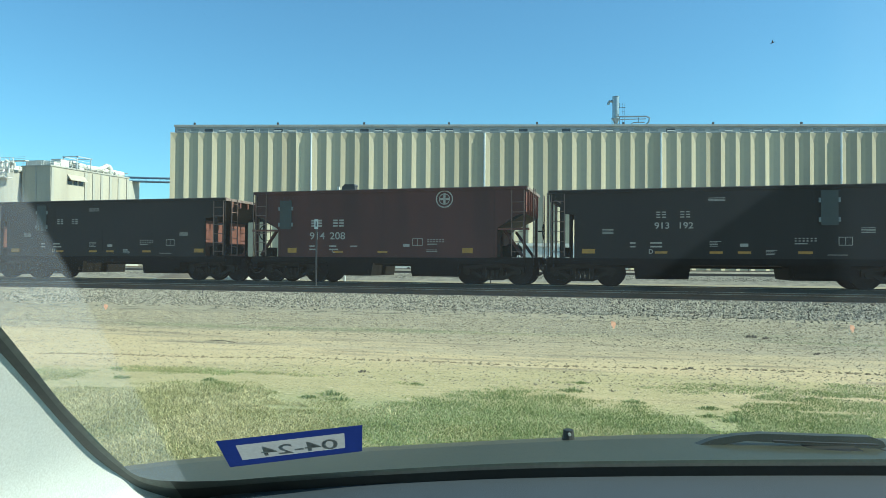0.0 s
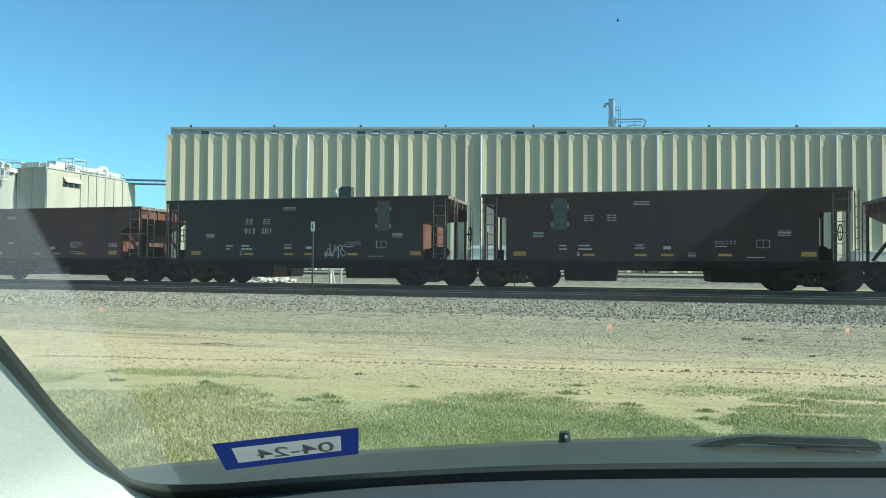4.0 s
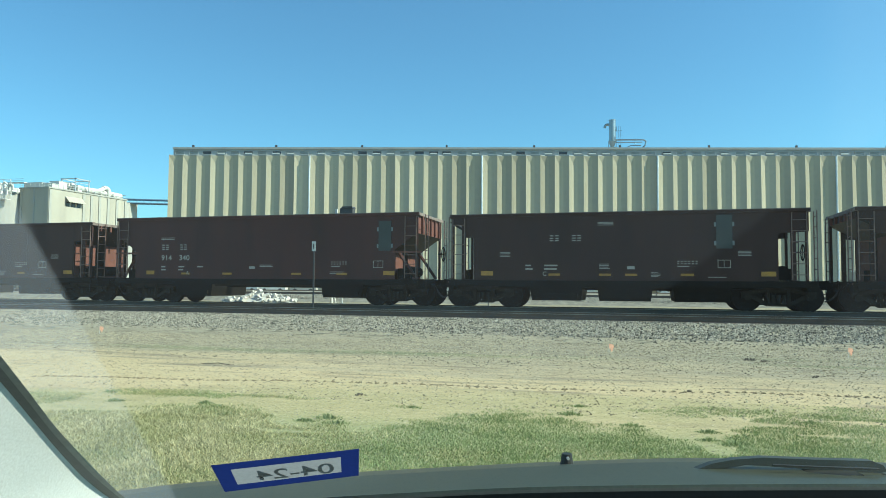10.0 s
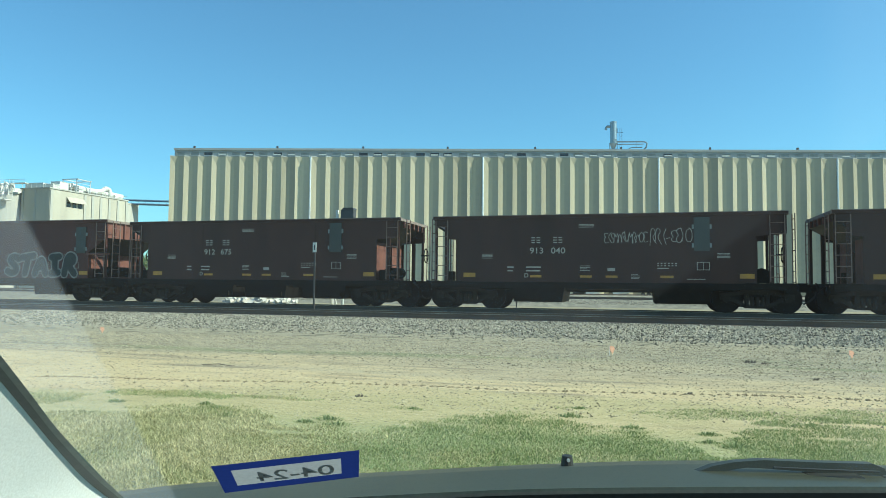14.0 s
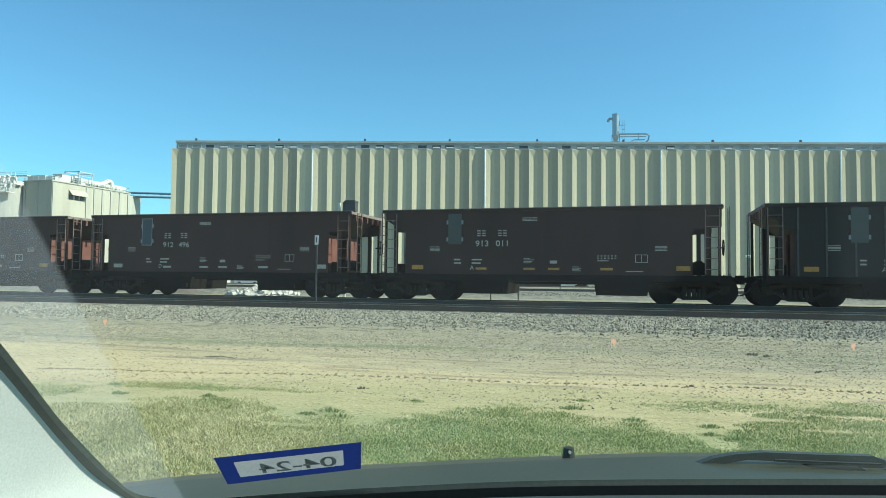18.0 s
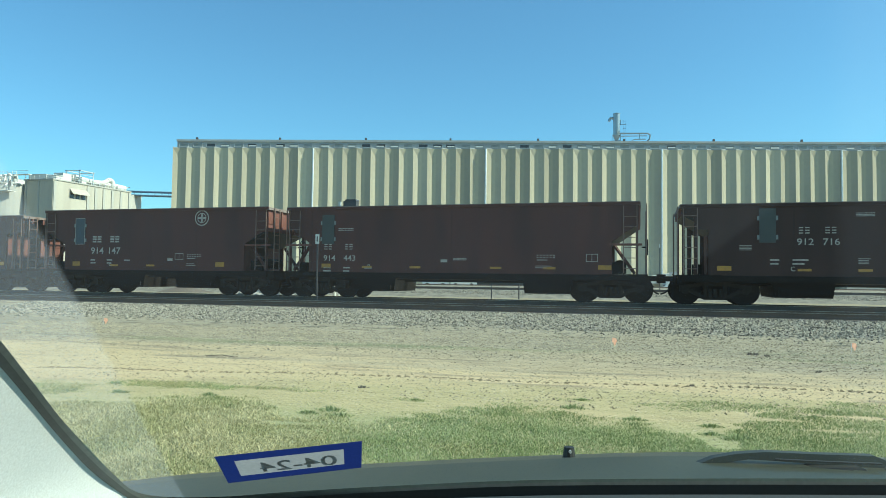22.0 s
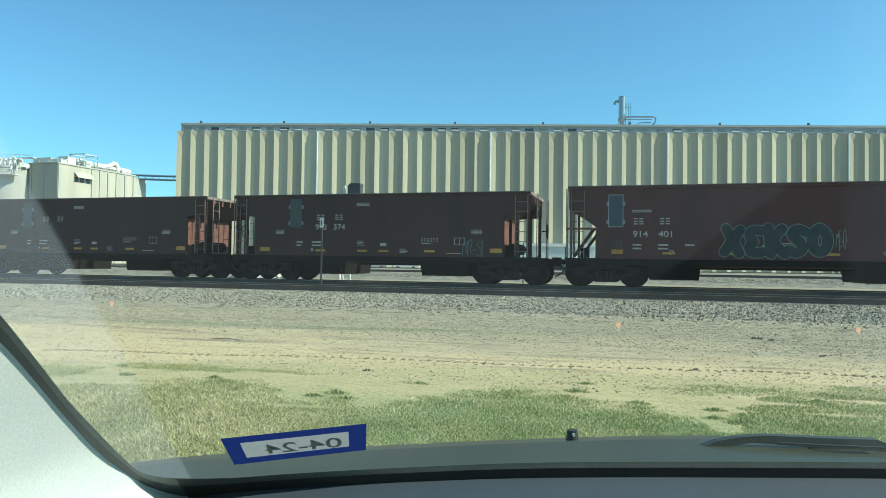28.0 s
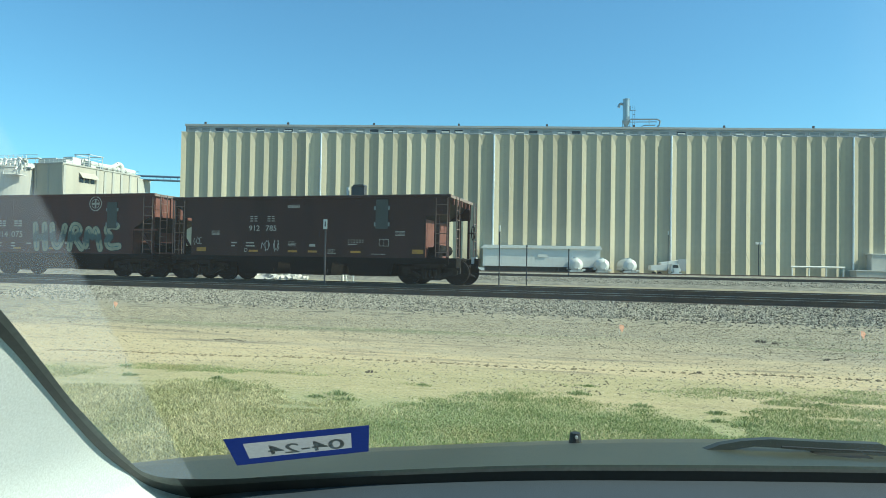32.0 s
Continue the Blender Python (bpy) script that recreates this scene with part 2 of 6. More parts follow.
def ground_material():
    m = bpy.data.materials.new("verge_and_yard_soil")
    m.use_nodes = True
    n, l = m.node_tree.nodes, m.node_tree.links
    b = n["Principled BSDF"]
    b.inputs["Roughness"].default_value = 0.95
    tc = n.new("ShaderNodeTexCoord")
    sep = n.new("ShaderNodeSeparateXYZ")
    l.new(tc.outputs["Object"], sep.inputs[0])

    def tex(scale, detail=5, stretch=1.0):
        t = n.new("ShaderNodeTexNoise")
        t.inputs["Scale"].default_value, t.inputs["Detail"].default_value = scale, detail
        mp = n.new("ShaderNodeMapping")
        mp.inputs["Scale"].default_value = (stretch, 1, 1)
        l.new(tc.outputs["Object"], mp.inputs[0])
        l.new(mp.outputs[0], t.inputs["Vector"])
        return t.outputs["Fac"]

    def math2(op, a, c):
        k = n.new("ShaderNodeMath")
        k.operation = op
        for i, q in enumerate((a, c)):
            if isinstance(q, (int, float)):
                k.inputs[i].default_value = q
            else:
                l.new(q, k.inputs[i])
        return k.outputs[0]

    def band(v, lo, hi):
        r = n.new("ShaderNodeMapRange")
        r.interpolation_type = "SMOOTHSTEP"
        r.inputs[1].default_value, r.inputs[2].default_value = lo, hi
        l.new(v, r.inputs[0])
        return r.outputs[0]

    def blend(a, c, f):
        k = n.new("ShaderNodeMix")
        k.data_type = "RGBA"
        for sock, q in (("A", a), ("B", c)):
            if isinstance(q, tuple):
                k.inputs[sock].default_value = (*q, 1)
            else:
                l.new(q, k.inputs[sock])
        l.new(f, k.inputs["Factor"])
        return k.outputs["Result"]

    y = math2("ADD", sep.outputs["Y"], math2("MULTIPLY", math2("SUBTRACT", tex(0.7, 7, 0.16), 0.5), 9.0))
    grit = tex(26, 6)
    tan = blend((0.39, 0.305, 0.17), (0.52, 0.42, 0.255), tex(1.3, 6, 0.25))
    tan = blend(tan, (0.25, 0.20, 0.125), band(tex(2.2, 9, 0.2), 0.54, 0.72))
    gravel = blend((0.19, 0.173, 0.125), (0.34, 0.30, 0.215), tex(3.2, 8, 0.12))
    gravel = blend(gravel, (0.10, 0.092, 0.07), band(tex(9, 6, 0.25), 0.53, 0.68))
    soil = blend((0.29, 0.26, 0.13), (0.42, 0.35, 0.19), tex(3.0, 6))
    soil = blend(soil, (0.27, 0.275, 0.135), band(sep.outputs["Y"], 6.6, 5.6))
    yard = blend((0.17, 0.145, 0.09), (0.31, 0.26, 0.165), tex(1.3, 10, 0.3))
    col = blend(soil, tan, band(y, 6.0, 7.6))
    col = blend(col, gravel, band(y, 8.8, 13.0))
    # darker combed streaks of gravel on the track, and thin green weeds at its far edge
    streaks = math2("MULTIPLY", band(tex(2.6, 9, 0.13), 0.53, 0.68), math2("MULTIPLY", band(sep.outputs["Y"], 8.2, 9.6), band(sep.outputs["Y"], 15.5, 12.5)))
    col = blend(col, (0.135, 0.118, 0.085), math2("MULTIPLY", streaks, 0.7))
    weeds = math2("MULTIPLY", band(tex(1.1, 6, 0.14), 0.54, 0.68), math2("MULTIPLY", band(sep.outputs["Y"], 11.4, 12.2), band(sep.outputs["Y"], 14.0, 13.0)))
    col = blend(col, (0.13, 0.16, 0.075), math2("MULTIPLY", weeds, 0.7))
    col = blend(col, yard, band(sep.outputs["Y"], 28, 31))
    speck = blend(col, (0.46, 0.40, 0.28), band(grit, 0.60, 0.70))
    speck = blend(speck, (0.07, 0.06, 0.045), band(tex(34, 5), 0.60, 0.70))
    l.new(speck, b.inputs["Base Color"])
    bp = n.new("ShaderNodeBump")
    bp.inputs["Strength"].default_value, bp.inputs["Distance"].default_value = 0.7, 0.03
    l.new(math2("ADD", grit, math2("MULTIPLY", tex(5, 6, 0.3), 1.5)), bp.inputs["Height"])
    l.new(bp.outputs[0], b.inputs["Normal"])
    return m


def build_ground():
    xs = [-3000, -900, -300, -120, -60] + [-40 + 0.5 * i for i in range(141)] + [50, 120, 300, 900, 3000]
    ys = [-600, -100, -20, -5] + [0.4 * i for i in range(39)] + [15.5] + [16.0, 16.5, 17.0, 17.6, 18.1, 18.7, 19.4, 20.2, 21, 22.6, 24, 25.5, 27, 27.6, 28.5, 29.5, 30.5, 40, 60, 90, 130, 200, 400, 1000, 3500]
    g = Geo()
    drop = math.tan(radians(SKEW))
    g.v = [(x, q, ground_height(x, q)) for y in ys for x in xs for q in [y - (drop * max(-60.0, min(60.0, x)) if y > 13 else 0)]]
    w = len(xs)
    g.f = [(j * w + i, j * w + i + 1, (j + 1) * w + i + 1, (j + 1) * w + i) for j in range(len(ys) - 1) for i in range(w - 1)]
    ob = part("ground", g, ground_material(), smooth=True)
    tagged(ob, "flat verge of tan dirt and gravel running to a rail yard", "ground", kind="structure")


def scatter(name, mat, label, category, count, place, size, seed, flat=0.6):
    """Loose stones as one mesh of many small uneven lumps."""
    rnd = random.Random(seed)
    g = Geo()
    octa = ((1, 0, 0), (0, 1, 0), (-1, 0, 0), (0, -1, 0), (0, 0, 1), (0, 0, -1))
    faces = ((0, 1, 4), (1, 2, 4), (2, 3, 4), (3, 0, 4), (1, 0, 5), (2, 1, 5), (3, 2, 5), (0, 3, 5))
    for _ in range(count):
        x, y, z = place(rnd)
        s = rnd.uniform(*size)
        a = rnd.uniform(0, 6.28)
        c, d = math.cos(a), math.sin(a)
        k = len(g.v)
        for px, py, pz in octa:
            j = [rnd.uniform(0.6, 1.15) for _ in range(3)]
            px, py, pz = px * s * j[0], py * s * 0.75 * j[1], pz * s * flat * j[2]
            px, py = px + pz * 0.4, py + pz * rnd.uniform(-0.5, 0.5)
            g.v.append((x + px * c - py * d, y + px * d + py * c, z + pz + s * 0.15))
        g.f += [tuple(k + i for i in q) for q in faces]
    me = bpy.data.meshes.new(name)
    me.from_pydata(g.v, [], g.f)
    ob = part(name, me, mat)
    return tagged(ob, label, category, kind="stuff")


def shoulder(rnd):
    y = 18.5 - 2.3 * rnd.random() ** 0.9
    x = rnd.uniform(-19, 10)
    if y < 16.6 and rnd.random() < 0.25:
        y -= rnd.random() * 0.6
    x, y = askew(x, y)
    return x, y, max(VERGE, ground_height(x, y))


def between_tracks(rnd):
    x, y = rnd.uniform(-26, 14), rnd.choice((rnd.uniform(19.0, 20.1), rnd.uniform(20.5, 24.2)))
    return (*askew(x, y), -0.16)


def road(rnd):
    y = rnd.choice((rnd.uniform(11.0, 15.8), rnd.uniform(11.5, 15.8), rnd.uniform(12.5, 15.8), rnd.uniform(7.0, 11.5)))
    x = rnd.uniform(-0.85, 0.42) * (y + 3)
    return x, y, ground_height(x, y)


def build_rail(name, y, label):
    g = Geo()
    x0, x1 = -420, 420
    prof = ((-0.075, -0.17), (0.075, -0.17), (0.075, -0.155), (0.012, -0.135), (0.012, -0.04), (0.036, -0.03), (0.036, -0.004), (-0.036, -0.004), (-0.036, -0.03), (-0.012, -0.04), (-0.012, -0.135), (-0.075, -0.155))
    k = len(prof)
    for x in (x0, x1):
        g.v += [(x, y + a, b) for a, b in prof]
    g.f = [(i, (i + 1) % k, k + (i + 1) % k, k + i) for i in range(k)]
    ob = part(name, g, RAIL, at=ALONG)
    tagged(ob, label, "rail", kind="structure")
    part("rail_head", Geo().box(x0, x1, y - 0.03, y + 0.03, -0.0045, 0.0), RAILHEAD, ob, "worn bright running surface")


def build_ties(y, seed):
    rnd = random.Random(seed)
    bed = thing("tie_row", ALONG @ pose(0, y, 0), "weathered wooden ties half buried in ballast", "railway tie", kind="structure")
    me = Geo().box(-0.115, 0.115, -1.3, 1.3, -0.36, -0.165).mesh("tie")
    for i in range(90):
        part("tie", me, TIE, bed, at=pose(-28 + i * 0.52 + rnd.uniform(-0.03, 0.03), rnd.uniform(-0.05, 0.05), rnd.uniform(-0.015, 0.01), 0, 0, rnd.uniform(-1.5, 1.5)))


# ---- grain elevator ----
PANE = material("dull_wired_glass", (0.25, 0.28, 0.28), 0.4, tint=(0.17, 0.19, 0.19), scale=0.8, amount=0.8, fine=6)
FACADE_ANGLE, FACADE_Y, PITCH = 11.8, 129.5, 2.6215
FIRST, JOINT = -82.26, 0.424            # a wider joint before every twelfth bay
BAYS = 60
ROOF = 24.7


def bay_at(i):
    """Where a bay begins along the front."""
    return FIRST + i * PITCH + JOINT * ((i + 2) // 12)


def build_elevator():
    house = thing("grain_elevator", pose(0, FACADE_Y, VERGE, 0, 0, FACADE_ANGLE), "long cream concrete grain elevator with a folded ribbed front", "building")
    h = ROOF - VERGE
    p = PITCH
    vx, vy = 0.33 * p, 0.132 * p            # the valley of a fold: a narrow sunny face, then a wide shaded one
    prof = [(0, 0.0), (vx, vy)]
    g = Geo()
    g.v = [(x, y, z) for z in (0, h) for x, y in prof + [(p, 0.0), (p, 1.1), (0, 1.1)]]
    n = len(prof) + 3
    g.f = [(i, (i + 1) % n, n + (i + 1) % n, n + i) for i in range(n)] + [tuple(range(n, 2 * n)), tuple(reversed(range(n)))]
    # sloping gusset that closes the top of the valley
    k = len(g.v)
    g.v += [(0, -0.004, h), (vx + 0.26 * (p - vx), vy * 0.74 - 0.004, h), (vx, vy - 0.004, h - 1.5)]
    g.f.append((k, k + 2, k + 1))
    me = g.mesh("rib_bay")
    g = Geo()
    g.v = [(x, y, z) for z in (h + 0.002, h + 0.16) for x, y in [(-0.03, -0.06), (vx, vy - 0.06), (p - 0.032, -0.06), (p - 0.032, 1.1), (-0.03, 1.1)]]
    g.f = [(i, (i + 1) % n, n + (i + 1) % n, n + i) for i in range(n)] + [tuple(range(n, 2 * n)), tuple(reversed(range(n)))]
    cap = g.mesh("rib_cap")
    for i in range(BAYS):
        part("rib_cap", cap, CLADDING, house, at=pose(bay_at(i), 0, 0))
        part("rib_bay", me, CONCRETE, house, at=pose(bay_at(i), 0, 0))
    end = bay_at(BAYS)
    for i in (10, 22, 34, 46, 58):
        x = bay_at(i)
        part("joint_strip", Geo().box(x - JOINT - 0.01, x + 0.01, 0.02, 1.05, 0, h), CONCRETE, house)
    part("core_wall", Geo().box(FIRST, end, 1.1, 32, 0, h), CONCRETE, house)
    # gallery above the ribs, with a slim cornice and a row of slots
    part("roof_gallery", Geo().box(FIRST + 0.5, end, 0.75, 31, h + 0.165, h + 1.3), CLADDING, house, "pale grey gallery wall")
    part("cornice", Geo().box(FIRST + 0.4, end, 0.55, 31.2, h + 1.3, h + 1.68), CLADDING, house, "grey roof edge")
    rnd = random.Random(5)
    slot = Geo().box(0, 1.6, 0.73, 0.747, h + 0.35, h + 0.92).mesh("slot_window")
    head = Geo().box(-0.1, 1.7, 0.66, 0.749, h + 0.92, h + 1.0).box(-0.1, 0.0, 0.66, 0.749, h + 0.35, h + 0.92).box(1.6, 1.7, 0.66, 0.749, h + 0.35, h + 0.92).mesh("window_frame")
    sill = Geo().box(-0.1, 1.7, 0.6, 0.749, h + 0.27, h + 0.35).mesh("window_sill")
    flap = Geo().box(0.1, 1.45, 0.55, 0.6, h + 0.4, h + 0.62).mesh("vent_flap")
    for i in range(BAYS):
        w = part("slot_window", slot, DARK_GLASS if rnd.random() < 0.14 else PANE, house, at=pose(bay_at(i) + 0.9 + rnd.uniform(-0.15, 0.15), 0, 0))
        part("window_frame", head, CLADDING, w)
        part("window_sill", sill, CLADDING, w)
        if rnd.random() < 0.45:
            part("vent_flap", flap, WHITE_METAL, w, at=pose(rnd.uniform(-0.1, 0.1), 0, 0))
    for i in (10, 22, 34, 46):
        x = bay_at(i) - 0.2
        part("downpipe", Geo().rod((x, -0.06, 0.3), (x, -0.06, h), 0.19, 10), GALV, house, "pale vertical pipe at a panel joint")
    for i in range(0, BAYS, 6):
        part("roof_light", Geo().box(0, 0.35, 0.8, 1.1, 0, 0.45), DARK_METAL, house, at=pose(bay_at(i) + 4, 0, h + 1.68))
    # parapet rail and thin cable strung along the foot
    part("foot_cable", Geo().box(FIRST, end, -0.06, -0.035, 4.3, 4.33), GREY_WALL, house)


def build_stack():
    st = thing("roof_cyclone", Matrix.Translation((-0.2, 141, ROOF + 3.0)) @ Matrix.Scale(1.28, 4), "galvanised dust cyclone stack on the elevator roof", "roof stack")
    part("barrel", Geo().rod((0, 0, 1.55), (0, 0, 4.85), 0.52, 20), CYCLONE, st)
    part("top_plate", Geo().rod((0, 0, 4.85), (0, 0, 4.95), 0.56, 20), CYCLONE, st)
    part("hopper_cone", Geo().rod((0, 0, 0.35), (0, 0, 1.55), 0.12, 20, 0.6), CYCLONE, st)
    part("flange", Geo().rod((0, 0, 1.5), (0, 0, 1.62), 0.66, 20), CYCLONE, st)
    part("outlet_pipe", Geo().tube([(-0.4, 0, 4.15), (-0.8, 0, 4.3), (-1.05, 0, 4.15), (-1.15, 0, 3.75)], 0.2, 10), CYCLONE, st)
    part("name_plate", Geo().box(0.05, 0.5, -0.62, -0.54, 1.75, 2.15), WHITE_METAL, st)
    for x in (-0.6, 0.52):
        part("leg", Geo().box(x, x + 0.1, -0.5, -0.4, -2, 1.6), CYCLONE, st)
    part("cross_brace", Geo().box(-0.6, 0.6, -0.47, -0.42, 0.55, 0.65).rod((-0.55, -0.45, -0.4), (0.55, -0.45, 0.55), 0.04, 5), CYCLONE, st)
    part("ladder", Geo().box(0.95, 1.0, -0.1, 0, -1, 3.9).box(1.25, 1.3, -0.1, 0, -1, 3.9).box(0.55, 1.45, -0.1, 0, 3.15, 3.22).box(0.95, 1.35, -0.1, 0, 2.5, 2.56).box(0.95, 1.35, -0.1, 0, 1.8, 1.86).box(0.55, 0.65, -0.1, 0, 3.15, 3.9), CYCLONE, st)
    part("gantry", Geo().tube([(0.5, -0.3, 1.75), (4.6, -0.3, 1.6), (5.0, -0.3, 1.35), (4.9, -0.3, 0.75), (4.4, -0.3, 0.2), (4.3, -0.3, -1)], 0.12, 8).tube([(0.5, 0.3, 1.45), (4.5, 0.3, 1.35)], 0.07, 6), CYCLONE, st)
    part("gantry_leg", Geo().tube([(2.3, -0.3, -1), (2.3, -0.3, 0.55), (2.7, -0.3, 0.75), (4.3, -0.3, 0.72)], 0.08, 6).rod((3.4, -0.3, 0.7), (3.4, -0.3, 1.65), 0.05, 6), CYCLONE, st)


def build_mill():
    mill = thing("mill_building", pose(-142.6, 150, VERGE, 0, 0, -3), "pale concrete mill block with pipework on its roof", "building")
    h = 26.0
    part("wall", Geo().box(-9.5, 0, 0, 28, 0, h), PALE_WALL, mill)
    part("roof_edge", Geo().box(-9.7, 0.2, -0.2, 28.2, h, h + 0.35), GREY_WALL, mill)
    pl = Geo().box(0.002, 0.25, -0.4, 0.4, 0, h - 0.3).mesh("pilaster")
    for y in (0.5, 11.6, 14.4, 17.4, 20.6, 24, 27.4):
        part("pilaster", pl, GREY_WALL, mill, at=pose(0, y, 0))
    for y in (5.6, 7.5, 9.4):
        part("window", Geo().box(0.003, 0.08, 0, 1.2, 0, 1.3), DARK_GLASS, mill, at=pose(0, y, h - 4.2))
    part("awning", Geo().prism([(0.005, h - 1.5), (1.3, h - 3.0), (1.3, h - 3.1), (0.005, h - 1.7)], 5.4, 11.2), PALE_WALL, mill)
    for x in (-9.2, -5.0):
        part("corner_strip", Geo().box(x, x + 0.5, -0.12, -0.002, 0, h), GREY_WALL, mill)
    annex = thing("mill_annex", pose(-147.5, 179, VERGE), "narrow grey concrete annex in shade", "building")
    part("wall", Geo().box(0, 3.9, 0, 7, 0, 25.6), GREY_WALL, annex)
    part("roof_edge", Geo().box(-0.1, 4.0, -0.1, 7.1, 25.6, 25.9), PALE_WALL, annex)
    # roof plant
    rnd = random.Random(8)
    for i, (x, y, w, d, hh) in enumerate(((-8.8, 1, 5.6, 3, 1.3), (-3.4, 1.2, 3.2, 2.2, 1.0), (-4.6, 5, 3, 3, 2.2), (-5, 10, 3.4, 4, 2.0), (-4, 17, 3.2, 5, 1.6), (-3.6, 24, 3, 3, 1.2))):
        u = thing("roof_unit", pose(-142.6 + x, 150 + y, VERGE + h + 0.35), "white ventilation unit on a flat roof", "roof unit", group="roof units")
        part("casing", Geo().box(0, w, 0, d, 0, hh), WHITE_METAL, u)
        part("lid", Geo().box(-0.08, w + 0.08, -0.08, d + 0.08, hh, hh + 0.1), GALV, u)
    fr = thing("roof_frame", pose(-146.2, 158, VERGE + h + 0.35), "open steel frame over roof ducts", "steel frame")
    for x, y in ((0, 0), (4.4, 0), (0, 5), (4.4, 5)):
        part("post", Geo().box(x, x + 0.2, y, y + 0.2, 0, 3.4), GALV, fr)
    part("top_beam", Geo().box(-0.3, 4.9, 0, 0.25, 3.2, 3.45).box(-0.3, 4.9, 5, 5.25, 3.2, 3.45).box(0, 0.2, 0, 5.2, 3.2, 3.45).box(4.4, 4.6, 0, 5.2, 3.2, 3.45), GALV, fr)
    for z in (1.1, 2.2):
        part("side_bar", Geo().box(0, 4.6, 0.05, 0.13, z, z + 0.1).box(4.45, 4.53, 0, 5.2, z, z + 0.1), GALV, fr)
    part("hung_blower", Geo().rod((1.0, 1.4, 1.6), (1.9, 1.4, 1.6), 0.85, 16).rod((1.4, 1.4, 0), (1.4, 1.4, 1.6), 0.3, 10).box(2.4, 4.0, 1.5, 3.2, 0, 1.7), WHITE_METAL, fr, "white blower inside the frame")
    el = thing("elbow_duct", pose(-143.4, 164, VERGE + h + 0.35), "fat white duct with a turned-up elbow on the mill roof", "duct")
    part("run", Geo().tube([(-0.9, -5, 1.9), (-0.5, -2, 1.3), (0.0, 1, 1.2), (0.4, 4, 1.25)], 0.62, 14), WHITE_METAL, el)
    part("bend", Geo().tube([(0.4, 4, 1.25), (0.6, 5.2, 1.6), (0.75, 5.9, 2.2), (0.8, 6.6, 2.5), (0.85, 7.5, 2.2), (0.9, 7.9, 1.4), (0.9, 8, 0)], 0.66, 14), WHITE_METAL, el)
    for y in (-4.0, -0.5, 2.6):
        part("saddle", Geo().box(-0.8, 0.8, y - 0.12, y + 0.12, 0, 0.8), GALV, el)
    tw = thing("tail_pulley_house", pose(-142.9, 176, VERGE + h + 0.35), "low white drum at the end of the roof conveyor", "roof unit")
    part("drum", Geo().rod((0, -2.5, 0.6), (0.1, 1.0, 0.6), 0.85, 16), WHITE_METAL, tw)
    part("rail", Geo().tube([(-0.8, 2, 1.2), (1.4, 2, 1.25)], 0.07, 6).rod((0.3, 2, 0), (0.3, 2, 1.25), 0.06, 6), DARK_METAL, tw)
    du = thing("roof_duct", pose(-143.6, 160, VERGE + h + 0.35), "fat white duct running along the roof", "duct")
    part("pipe", Geo().tube([(-0.6, 0, 0.8), (0.2, 3, 1.1), (0.4, 12, 1.1), (0.2, 18, 1.0)], 0.75, 12), WHITE_METAL, du)
    part("elbow", Geo().rod((0.4, 12, 0.1), (0.4, 12, 2.4), 0.9, 12), WHITE_METAL, du)
    for i in range(9):
        y = 1.5 + i * 2.9
        v = thing("roof_vent", pose(-143.4 + 0.05 * y + (i % 3) * -0.8, 150 + y, VERGE + h + 0.35), "small white vent on the mill roof", "roof vent", group="roof vents")
        part("stem", Geo().rod((0, 0, 0), (0, 0, 0.7 + 0.35 * (i % 3)), 0.16, 8), WHITE_METAL, v)
        part("cap", Geo().rod((0, 0, 0.7 + 0.35 * (i % 3)), (0, 0, 1.05 + 0.35 * (i % 3)), 0.42, 10, 0.1), WHITE_METAL, v)
    rr = thing("roof_rail", pose(-142.6, 150, VERGE + h + 0.35, 0, 0, -3), "thin white guard rail along the mill roof edge", "guard rail")
    for z in (0.55, 1.05):
        part("rail_bar", Geo().box(-9.4, -0.1, -0.02, 0.02, z, z + 0.05).box(-0.12, -0.08, 0, 27.5, z, z + 0.05), WHITE_METAL, rr)
    for i in range(18):
        x, y = (-9.3 + i * 1.55, 0.0) if i < 6 else (-0.1, (i - 6) * 2.4)
        part("rail_post", Geo().box(x - 0.03, x + 0.03, y - 0.03, y + 0.03, 0, 1.1), WHITE_METAL, rr)
    # round bin and its crown of pipes
    bn = thing("round_bin", pose(-158.5, 150, VERGE), "round grey concrete storage bin with roof pipes", "silo")
    part("barrel", Geo().rod((0, 0, 0), (0, 0, 24.7), 6.0, 40), GREY_WALL, bn, smooth=False)
    part("rim", Geo().rod((0, 0, 24.7), (0, 0, 25.1), 6.25, 40), GREY_WALL, bn)
    part("rail", Geo().ring((0, 0, 26.2), (0, 0, 1), 6.1, 0.05, 24).ring((0, 0, 25.7), (0, 0, 1), 6.1, 0.04, 24), WHITE_METAL, bn)
    for i in range(14):
        a = i * 0.449
        part("rail_post", Geo().rod((6.1 * math.cos(a), 6.1 * math.sin(a), 25.1), (6.1 * math.cos(a), 6.1 * math.sin(a), 26.2), 0.05, 5), WHITE_METAL, bn)
    for i, (x, y, r) in enumerate(((-3, -3, 0.5), (-1, -2, 0.6), (1.5, -2.5, 0.5), (3.4, -1, 0.45), (0, 2, 0.7))):
        part("roof_pipe", Geo().tube([(x, y, 24.0), (x, y, 25.6 + 0.3 * i), (x + 1.6, y + 0.5, 26.2 + 0.25 * i)], r, 10), WHITE_METAL, bn)
